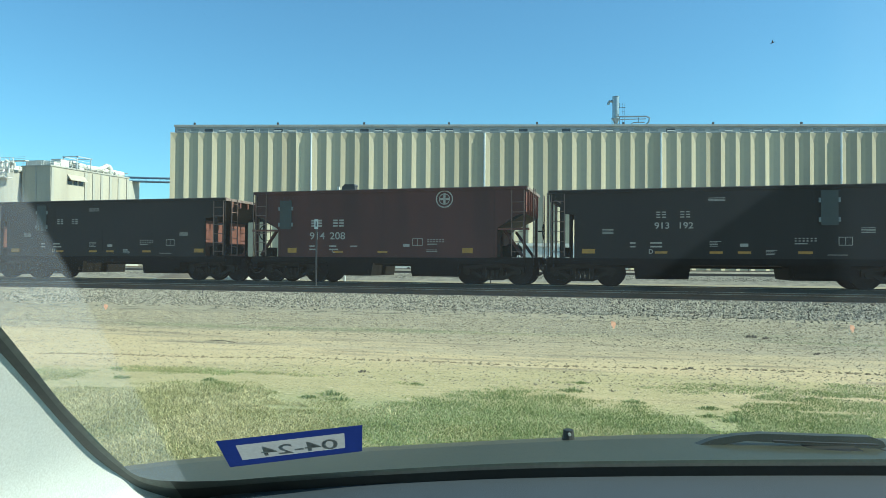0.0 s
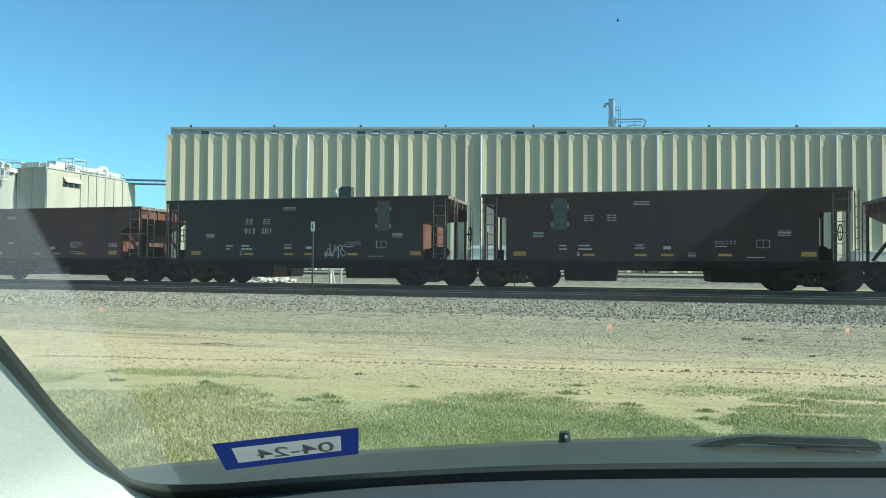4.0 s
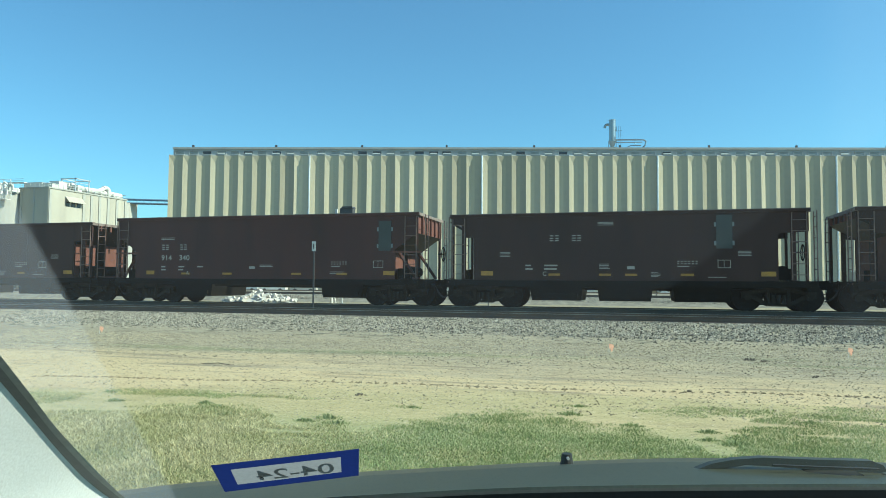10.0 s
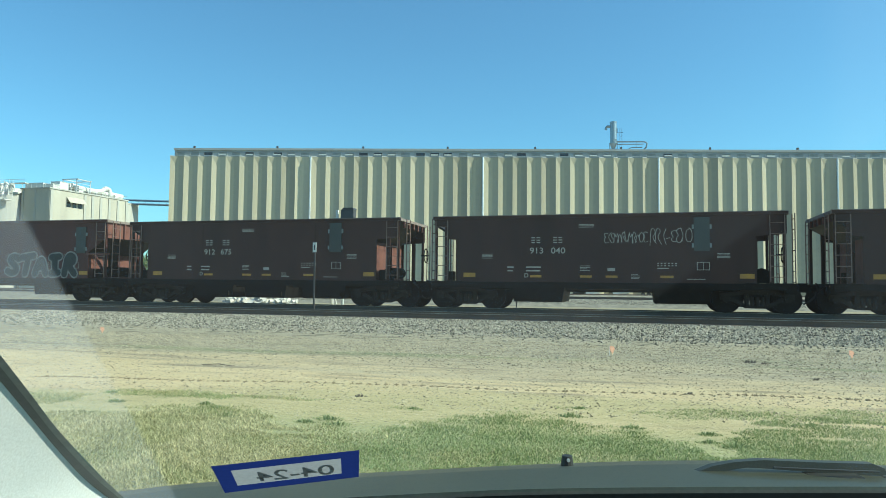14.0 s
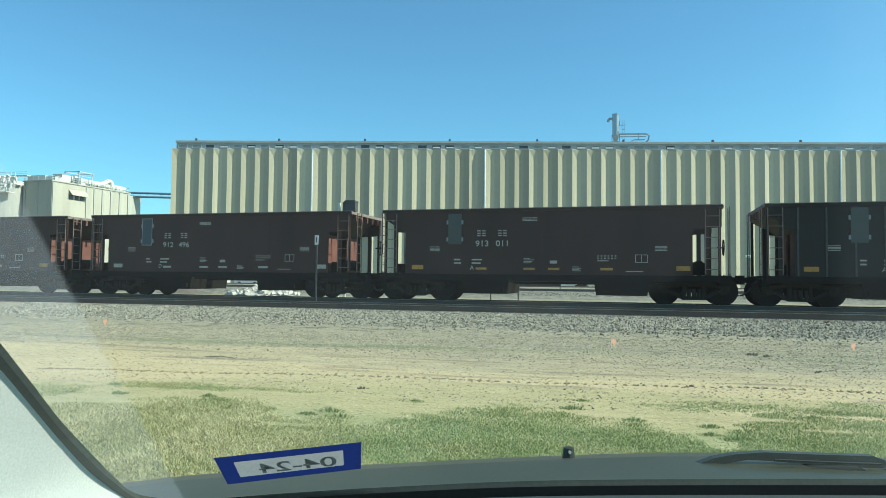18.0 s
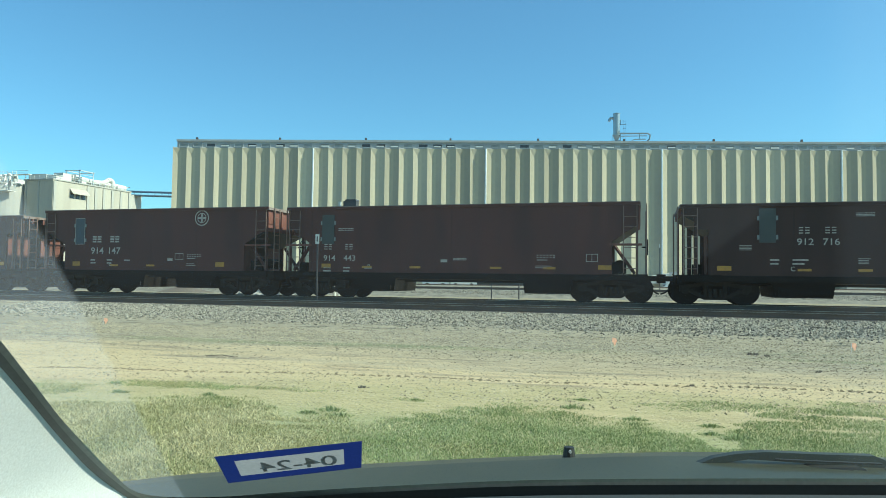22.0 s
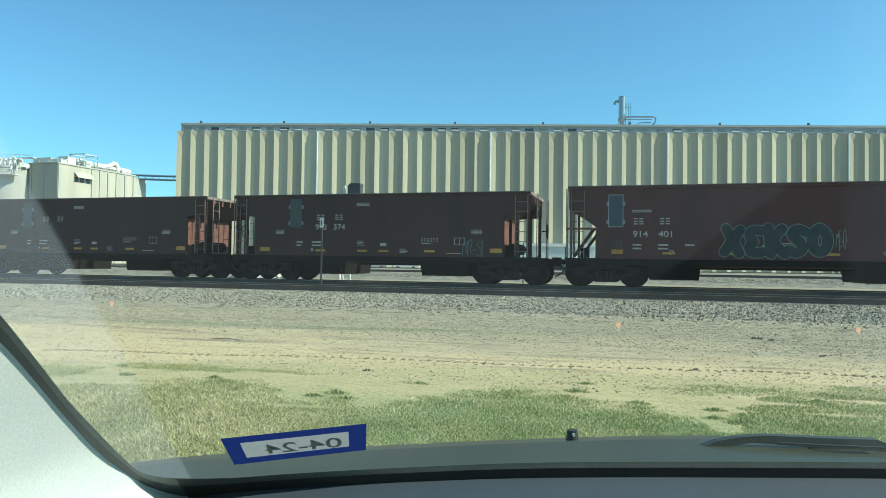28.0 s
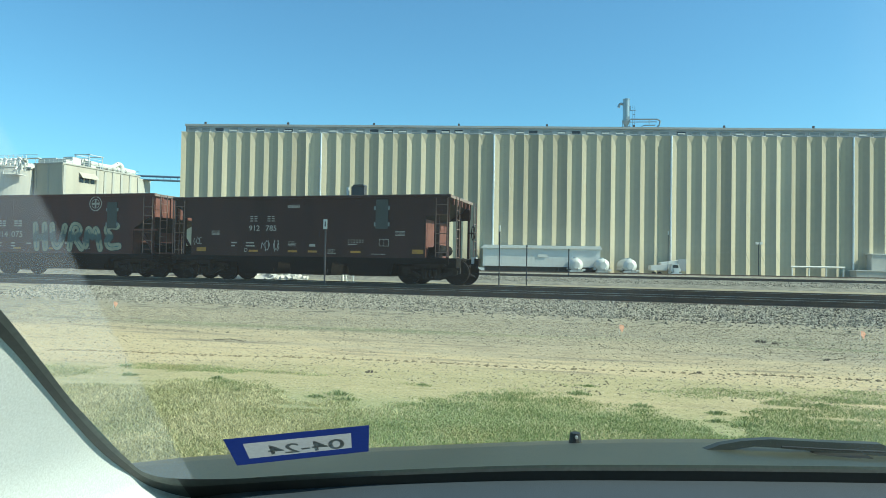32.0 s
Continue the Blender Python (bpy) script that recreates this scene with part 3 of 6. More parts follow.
    part("catwalk", Geo().box(-8, 9.5, -1.6, -0.4, 27.3, 27.5).box(-8, 9.5, -1.6, -1.55, 28.3, 28.38).box(-8, 9.5, -1.6, -1.55, 27.9, 27.95), WHITE_METAL, bn)
    for i in range(7):
        x = -4.5 + i * 1.5
        part("pipe_loop", Geo().tube([(x + 1.8, -3.4, 24.0), (x + 1.8, -3.4, 26.2 + 0.25 * (i % 3)), (x + 2.4, -3.4, 26.8 + 0.25 * (i % 3)), (x + 3.2, -3.2, 26.5), (x + 3.3, -3.0, 25.2)], 0.2 + 0.06 * (i % 2), 8), WHITE_METAL, bn)
        part("down_spout", Geo().tube([(x, -2.2, 27.3), (x + 0.3, -2.6, 26.0), (x + 0.1 * i, -4.2, 24.1)], 0.22, 8), WHITE_METAL, bn)
        part("catwalk_post", Geo().rod((x, -1.6, 24.0), (x, -1.6, 28.35), 0.07, 6), WHITE_METAL, bn)
    part("balcony", Geo().box(2.6, 7.2, -5.6, -3.0, 22.6, 22.75).box(2.6, 7.2, -5.62, -5.56, 23.3, 23.36).box(2.6, 7.2, -5.62, -5.56, 23.75, 23.82).box(2.6, 2.7, -5.6, -5.5, 22.6, 23.8).box(7.1, 7.2, -5.6, -5.5, 22.6, 23.8), WHITE_METAL, bn, "small white balcony below the rim")
    part("hoop_ladder", Geo().ring((7.0, -3.0, 26.0), (0, 0, 1), 0.5, 0.05, 12).ring((7.0, -3.0, 27.0), (0, 0, 1), 0.5, 0.05, 12).box(6.75, 6.82, -3.1, -3.0, 23.6, 28).box(7.2, 7.27, -3.1, -3.0, 23.6, 28), WHITE_METAL, bn)
    part("head_house", Geo().box(-2.5, 2.5, 0.5, 4.5, 24.0, 26.8), WHITE_METAL, bn)
    br = thing("conveyor_bridge", pose(0, 0, 0), "steel conveyor bridge between mill and elevator, coloured blue for haze", "conveyor bridge")
    a, b = Vector((-146, 183, 26.6)), Vector((-104, 196, 26.0))
    side = Vector((0.3, -1, 0)).normalized()
    for z in (0.0, -1.15):
        part("chord", Geo().rod(a + side + Vector((0, 0, z)), b + side + Vector((0, 0, z)), 0.24, 6), BRIDGE_STEEL, br)
        part("chord", Geo().rod(a - side + Vector((0, 0, z)), b - side + Vector((0, 0, z)), 0.24, 6), BRIDGE_STEEL, br)
    part("deck", Geo().face([a + side + Vector((0, 0, -1.1)), b + side + Vector((0, 0, -1.1)), b - side + Vector((0, 0, -1.1)), a - side + Vector((0, 0, -1.1))]), BRIDGE_STEEL, br)
    for i in range(22):
        q = a.lerp(b, i / 21)
        part("upright", Geo().rod(q + side + Vector((0, 0, -1.15)), q + side, 0.09, 5), BRIDGE_STEEL, br)


build_ground()
for y, s in ((NEAR_TRACK, 1), (FAR_TRACK, 2)):
    for d in (-0.75, 0.75):
        build_rail("rail", y + d, "dark rusty rail with a worn bright head")
    build_ties(y, s)
build_elevator()
build_stack()
build_mill()


# ---- hopper cars ----
# kind: length, height, truck distance from the middle, outline of the cut below the overhanging end, outlets, side stakes
KINDS = {
    "A": dict(L=11.2, W=11.45, H=3.2, truck=4.68, cut=((0.0, 2.9), (0.42, 2.85), (0.46, 2.42), (0.80, 2.40), (0.80, 0.92)), cut2=((0.0, 2.5), (0.12, 2.48), (0.86, 2.44), (0.86, 0.92)), boxes=(2.75, 7.35), box=1.62, end=2.88, inner=(0.80, 2.40)),
    "B": dict(L=12.48, W=12.74, H=3.33, truck=5.2, cut=((0.0, 2.62), (0.12, 2.55), (0.85, 2.02), (0.85, 0.92)), boxes=(2.55, 8.75), box=1.5, end=2.6, inner=(0.85, 2.02)),
    "C": dict(L=10.2, W=10.3, H=3.38, truck=3.84, cut=((0.0, 2.48), (0.35, 2.40), (0.98, 1.96), (0.98, 0.92)), boxes=(2.9, 6.1), box=1.65, end=2.45, inner=(0.98, 1.96)),
    "D": dict(L=10.2, W=10.4, H=3.0, truck=4.12, cut=((0.0, 2.60), (0.13, 2.52), (0.93, 2.05), (0.93, 0.92)), boxes=(3.1, 6.6), box=1.8, end=2.55, inner=(0.93, 2.05)),
}
HALF = 1.55
STRETCH = 1.014                         # the true length of a unit along the train
MESHES = {}
HINGE = material("dull_grey_hinge", (0.17, 0.19, 0.19), 0.6, scale=6)


def shared(key, make):
    if key not in MESHES:
        MESHES[key] = make().mesh(key[-1])
    return MESHES[key]


def wheelset_geo():
    g = Geo()
    for s in (-1, 1):
        g.rod((0, s * 0.68, 0), (0, s * 0.82, 0), 0.457, 28)
        g.rod((0, s * 0.66, 0), (0, s * 0.685, 0), 0.485, 28)
        g.rod((0, s * 0.82, 0), (0, s * 0.835, 0), 0.16, 12)
        for i in range(4):
            a = i * math.pi / 2
            g.rod((0.27 * math.cos(a), s * 0.80, 0.27 * math.sin(a)), (0.27 * math.cos(a), s * 0.828, 0.27 * math.sin(a)), 0.05, 6)
    g.rod((0, -1.05, 0), (0, 1.05, 0), 0.085, 10)
    return g


def sideframe_geo(s):
    y0, y1 = sorted((s * 0.92, s * 1.08))
    g = Geo()
    # cast frame: arched top member, slanting tension members, two columns
    g.prism([(-1.08, 0.62), (-1.08, 0.50), (-0.70, 0.55), (-0.40, 0.60), (0.40, 0.60), (0.70, 0.55), (1.08, 0.50), (1.08, 0.62), (0.62, 0.68), (0.42, 0.76), (-0.42, 0.76), (-0.62, 0.68)], y0, y1)
    for d in (-1, 1):
        g.prism([(d * 1.08, 0.50), (d * 1.08, 0.42), (d * 0.72, 0.38), (d * 0.34, 0.16), (d * 0.30, 0.27), (d * 0.66, 0.49)], y0, y1)
        g.prism([(d * 0.24, 0.22), (d * 0.36, 0.22), (d * 0.36, 0.62), (d * 0.24, 0.62)], y0, y1)
    g.box(-0.34, 0.34, y0, y1, 0.16, 0.25)
    for x in (-0.889, 0.889):
        g.rod((x, s * 1.06, 0.457), (x, s * 1.15, 0.457), 0.12, 10)
    for x in (-0.16, 0.0, 0.16):
        g.rod((x, s * 1.10, 0.25), (x, s * 1.10, 0.52), 0.065, 8)
    g.box(-0.32, -0.25, *sorted((s * 1.06, s * 1.12)), 0.2, 0.74)
    g.box(0.25, 0.32, *sorted((s * 1.06, s * 1.12)), 0.2, 0.74)
    return g


ROLL = {}                               # two keyed wheelsets; all others follow them


def truck(parent, x):
    """A two-axle truck with turning wheelsets."""
    t = part("truck", shared(("truck", "bolster"), lambda: Geo().box(-0.2, 0.2, -1.0, 1.0, 0.42, 0.68).box(-0.75, 0.75, -0.2, 0.2, 0.45, 0.6).box(-0.62, -0.5, -0.7, 0.7, 0.38, 0.5).box(0.5, 0.62, -0.7, 0.7, 0.38, 0.5)), STEEL, parent, "grimy cast-steel truck", pose(x, 0, 0))
    for s in (-1, 1):
        part("sideframe", shared(("sf", s, "sideframe"), lambda: sideframe_geo(s)), FRAME, t)
    for k, dx in enumerate((-0.889, 0.889)):
        if k not in ROLL:
            w = part("wheelset", shared(("wheel", "wheelset"), wheelset_geo), WHEEL, t, at=pose(dx, 0, 0.457))
            ROLL[k] = w
        else:
            w = ROLL[k].copy()
            scene.collection.objects.link(w)
            w.parent = t
    return t


def side_geo(k, s):
    c = [(k["L"] - x, z) for x, z in (k["cut2"] if "cut2" in k else k["cut"])]
    poly = [(x, z) for x, z in k["cut"]][::-1] + [(0.0, k["H"]), (k["L"], k["H"])] + c
    return Geo().prism(poly, *sorted((s * HALF, s * (HALF - 0.03))))


def end_geo(k, e, upright):
    """Upright end sheet, or the slope sheet that runs in below it."""
    L, H, z = k["L"], k["H"], k["end"]
    xi, zi = k["inner"]
    if e and "cut2" in k:
        z, zi = 3.06, 2.46
    poly = [(0.02, H), (0.02, z), (0.07, z), (0.07, H)] if upright else [(0.025, z - 0.002), (xi, zi + 0.02), (3.2, 0.95), (3.25, 1.0), (xi + 0.05, zi + 0.09), (0.075, z + 0.05)]
    poly = [(L - x if e else x, q) for x, q in poly]
    return Geo().prism(poly, -HALF + 0.03, HALF - 0.03)


def stakes_geo(k, e):
    L, H, z = k["L"], k["H"], k["end"]
    g = Geo()
    for y in (-1.1, -0.55, 0.0, 0.55, 1.1):
        x0, x1 = (L - 0.02, L + 0.05) if e else (-0.05, 0.02)
        g.box(x0, x1, y - 0.04, y + 0.04, z, H - 0.05)
    return g


def ladder_geo(k, e, s, side):
    """Side ladder near a corner (side) or end ladder (not side)."""
    L, H = k["L"], k["H"]
    g = Geo()
    if side:
        xs = (L - 0.06, L - 0.48) if e else (0.06, 0.48)
        y = s * (HALF + 0.03)
        for x in xs:
            g.box(x - 0.014, x + 0.014, y - 0.012, y + 0.012, 1.0, H - 0.12)
        for i in range(6):
            z = 1.15 + i * 0.34
            g.rod((xs[0], y, z), (xs[1], y, z), 0.013, 5)
    else:
        x = L + 0.24 if e else -0.10
        ys = (s * 1.48, s * 1.08)
        for y in ys:
            g.box(x - 0.014, x + 0.014, y - 0.016, y + 0.016, 0.85, H - 0.05)
        for i in range(7):
            z = 1.0 + i * 0.33
            g.rod((x, ys[0], z), (x, ys[1], z), 0.013, 5)
    return g


def bars(g, x, z, w, h, rows=1, gap=0.05, y=-HALF - 0.004, rnd=None):
    """Small lettering as plain bars on the side facing the road."""
    for i in range(rows):
        ww = w * (rnd.uniform(0.6, 1.0) if rnd else 1)
        zz = z - i * (h + gap)
        g.face([(x, y, zz), (x + ww, y, zz), (x + ww, y, zz + h), (x, y, zz + h)])
    return g


def rect(x, z, w, h, y=-HALF - 0.004):
    return Geo().face([(x, y, z), (x + w, y, z), (x + w, y, z + h), (x, y, z + h)])


def frame_geo(x, z, w, h, t=0.022, y=-HALF - 0.004):
    g = Geo()
    for a, b, c, d in ((x, z, w, t), (x, z + h - t, w, t), (x, z, t, h), (x + w - t, z, t, h)):
        g.face([(a, y, b), (a + c, y, b), (a + c, y, b + d), (a, y, b + d)])
    return g


def blocks_geo(x, z, size, gap, bold):
    """Two pairs of letter-sized stacks of plain bars in place of the owner's mark."""
    g = Geo()
    w, y = size * (0.72 if bold else 0.62), -HALF - 0.004
    for x0 in (x, x + 2 * w + 0.06 + gap):
        for i in range(2):
            a = x0 + i * (w + 0.05)
            t = size * (0.24 if bold else 0.17)
            for q in ((a, z, w, t), (a, z + size / 2 - t / 2, w, t), (a, z + size - t, w, t)):
                g.face([(q[0], y, q[1]), (q[0] + q[2], y, q[1]), (q[0] + q[2], y, q[1] + q[3]), (q[0], y, q[1] + q[3])])
    return g


def round_badge(x, z, r):
    g = Geo()
    y = -HALF - 0.004
    n = 28
    for i in range(n):
        a, b = 2 * math.pi * i / n, 2 * math.pi * (i + 1) / n
        for r0, r1 in ((0.86 * r, r), (0.55 * r, 0.64 * r)):
            g.face([(x + r0 * math.cos(a), y, z + r0 * math.sin(a)), (x + r1 * math.cos(a), y, z + r1 * math.sin(a)), (x + r1 * math.cos(b), y, z + r1 * math.sin(b)), (x + r0 * math.cos(b), y, z + r0 * math.sin(b))])
    for w, h in ((1.15 * r, 0.26 * r), (0.26 * r, 1.15 * r)):
        g.face([(x - w / 2, y - 0.001, z - h / 2), (x + w / 2, y - 0.001, z - h / 2), (x + w / 2, y - 0.001, z + h / 2), (x - w / 2, y - 0.001, z + h / 2)])
    return g


def blob(cx, cz, w, h, rnd, n=22, wob=0.16):
    ph = [rnd.uniform(0, 6.28) for _ in range(3)]
    pts = []
    for i in range(n):
        a = 2 * math.pi * i / n
        c, s = math.cos(a), math.sin(a)
        r = 1 + wob * math.sin(2 * a + ph[0]) + wob * 0.7 * math.sin(3 * a + ph[1]) + wob * 0.4 * math.sin(5 * a + ph[2])
        pts.append((cx + w / 2 * math.copysign(abs(c) ** 0.6, c) * r, cz + h / 2 * math.copysign(abs(s) ** 0.6, s) * r))
    return pts


STROKES = {"h": (((.2, 0), (.1, 1)), ((.8, 0), (.75, 1)), ((.15, .48), (.8, .48))), "u": (((.05, 1), (.15, .35), (.45, .03), (.75, .3), (.95, .95)),),
           "r": (((.12, 0), (.25, .98), (.7, .95), (.85, .7), (.4, .48), (.95, .02)),), "m": (((.0, .1), (.2, .95), (.5, .35), (.75, .95), (.95, 0)),),
           "e": (((.95, .92), (.35, .95), (.2, .7), (.55, .5), (.2, .35), (.35, .05), (1, .12)),), "s": (((.95, .8), (.5, 1), (.1, .72), (.6, .48), (.85, .22), (.45, 0), (.0, .15)),),
           "t": (((.0, .85), (1, .95)), ((.55, .9), (.35, 0))), "a": (((.0, 0), (.45, .95), (.9, 0)), ((.25, .35), (.7, .35))), "i": (((.2, .9), (.85, .95)), ((.5, .9), (.4, .05)), ((.1, .05), (.7, .1))),
           "k": (((.15, 1), (.2, 0)), ((.9, .95), (.25, .5), (.95, 0))), "x": (((.1, .95), (.5, .5), (.05, .05)), ((.9, .9), (.5, .5), (.9, 0))), "o": (((.5, .97), (.1, .75), (.1, .25), (.5, .03), (.9, .25), (.9, .75), (.5, .97)),)}


def ribbon(g, pts, width, y, step=0.0007):
    """A painted stroke along points in x and z, with round ends and joints."""
    for (a, b), (c, d) in zip(pts, pts[1:]):
        ln = math.hypot(c - a, d - b) or 1
        nx, nz = -(d - b) / ln * width / 2, (c - a) / ln * width / 2
        y -= step
        g.face([(a + nx, y, b + nz), (a - nx, y, b - nz), (c - nx, y, d - nz), (c + nx, y, d + nz)])
    for a, b in pts:
        y -= step
        g.face([(a + width / 2 * math.cos(0.785 * i), y, b + width / 2 * math.sin(0.785 * i)) for i in range(8)])


def soft(pts):
    """Two rounds of corner cutting."""
    for _ in range(2):
        out = [pts[0]]
        for (a, b), (c, d) in zip(pts, pts[1:]):
            out += [(a * .75 + c * .25, b * .75 + d * .25), (a * .25 + c * .75, b * .25 + d * .75)]
        pts = out + [pts[-1]]
    return pts


def spray(parent, x0, z0, x1, z1, shapes, fill, line, seed, width=0.24, rim=0.05, core=None):
    """Spray-painted letter-like shapes side by side: broad filled strokes over a wider outline, some with a thin line inside."""
    rnd = random.Random(seed)
    y = -HALF - 0.005
    fills, lines, cores = Geo(), Geo(), Geo()
    w = (x1 - x0) / len(shapes)
    for i, key in enumerate(shapes):
        tilt, lift = rnd.uniform(-0.1, 0.1), rnd.uniform(-0.05, 0.05)
        for path in STROKES[key]:
            p = [(x0 + (i + 0.08 + 0.84 * a + tilt * (c - 0.5)) * w, z0 + width / 2 + (z1 - z0 - width) * min(1, max(0, c + lift))) for a, c in path]
            p = soft(p) if len(p) > 2 else p
            ribbon(lines, p, width + 2 * rim, y, 0.0001)
            ribbon(fills, p, width, y - 0.012, 0.0001)
            if core:
                ribbon(cores, p, 0.03, y - 0.02, 0.0001)
    part("spray_outline", lines, line, parent, "spray-painted outline")
    part("spray_fill", fills, fill, parent, "spray-painted letter-like shapes")
    if core:
        part("spray_core", cores, core, parent, "thin spray-painted inner lines")


def cloud(parent, x0, z0, x1, z1, count, mat, seed):
    """A thin sprayed haze of overlapping lumps."""
    rnd = random.Random(seed)
    g = Geo()
    w = (x1 - x0) / count
    for i in range(count):
        pts = blob(x0 + (i + 0.5) * w, (z0 + z1) / 2 + rnd.uniform(-0.05, 0.05), w * 1.15, (z1 - z0) * rnd.uniform(0.75, 1.0), rnd)
        g.face([(a, -HALF - 0.003 - 0.0004 * i, b) for a, b in pts])
    part("spray_haze", g, mat, parent, "thin sprayed haze")


def banded_spray(name, pale, deep, low, high):
    """Pale paint with a deeper, ragged band across the middle."""
    m = material(name, pale, 0.6, tint=tuple(c * 0.6 for c in pale), scale=2.5, amount=0.7)
    n, l = m.node_tree.nodes, m.node_tree.links
    b = n["Principled BSDF"]
    src = b.inputs["Base Color"].links[0].from_socket
    tc = n.new("ShaderNodeTexCoord")
    sep = n.new("ShaderNodeSeparateXYZ")
    l.new(tc.outputs["Object"], sep.inputs[0])
    t = n.new("ShaderNodeTexNoise")
    t.inputs["Scale"].default_value = 4
    l.new(tc.outputs["Object"], t.inputs["Vector"])
    wob = n.new("ShaderNodeMath")
    wob.operation, wob.inputs[1].default_value = "MULTIPLY_ADD", 0.5
    l.new(t.outputs["Fac"], wob.inputs[0])
    l.new(sep.outputs["Z"], wob.inputs[2])
    mid = (low + high) / 2 + 0.25
    off = n.new("ShaderNodeMath")
    off.operation, off.inputs[1].default_value = "SUBTRACT", mid
    l.new(wob.outputs[0], off.inputs[0])
    ab = n.new("ShaderNodeMath")
    ab.operation = "ABSOLUTE"
    l.new(off.outputs[0], ab.inputs[0])
    r = n.new("ShaderNodeMapRange")
    r.inputs[1].default_value, r.inputs[2].default_value, r.inputs[3].default_value, r.inputs[4].default_value = (high - low) / 2 - 0.05, (high - low) / 2 + 0.05, 1, 0
    l.new(ab.outputs[0], r.inputs[0])
    mix = n.new("ShaderNodeMix")
    mix.data_type = "RGBA"
    mix.inputs["B"].default_value = (*deep, 1)
    l.new(r.outputs[0], mix.inputs["Factor"])
    l.new(src, mix.inputs["A"])
    l.new(mix.outputs["Result"], b.inputs["Base Color"])
    return m


def scrawl(parent, x0, z0, x1, z1, mat, seed, stroke=0.02):
    """A thin sprayed scribble that cannot be read."""
    rnd = random.Random(seed)
    g = Geo()
    w, h = (x1 - x0), (z1 - z0)
    count = max(4, round(w / max(h, 0.2) * 3.2))
    for i in range(count):
        path = rnd.choice(STROKES[rnd.choice("ruemsakxo")])
        p = [(x0 + (i + 1.5 * a - 0.25) * w / count, z0 + h * min(1.1, max(-0.1, c + rnd.uniform(-0.1, 0.1)))) for a, c in path]
        ribbon(g, soft(p) if len(p) > 2 else p, stroke, -HALF - 0.006, 0.00008)
    part("sprayed_scrawl", g, mat, parent, "thin spray-painted scrawl")


def hose_geo(x, span):
    """Half of the air hose loop that hangs between two coupled cars."""
    pts = [(x + span * i / 8, -0.35, 0.76 - 0.44 * math.sin(math.pi / 2 * i / 8)) for i in range(9)]
    return Geo().tube(pts, 0.032, 6).rod((x - span * 0.3, -0.35, 0.78), (x + span * 0.05, -0.35, 0.755), 0.045, 6)


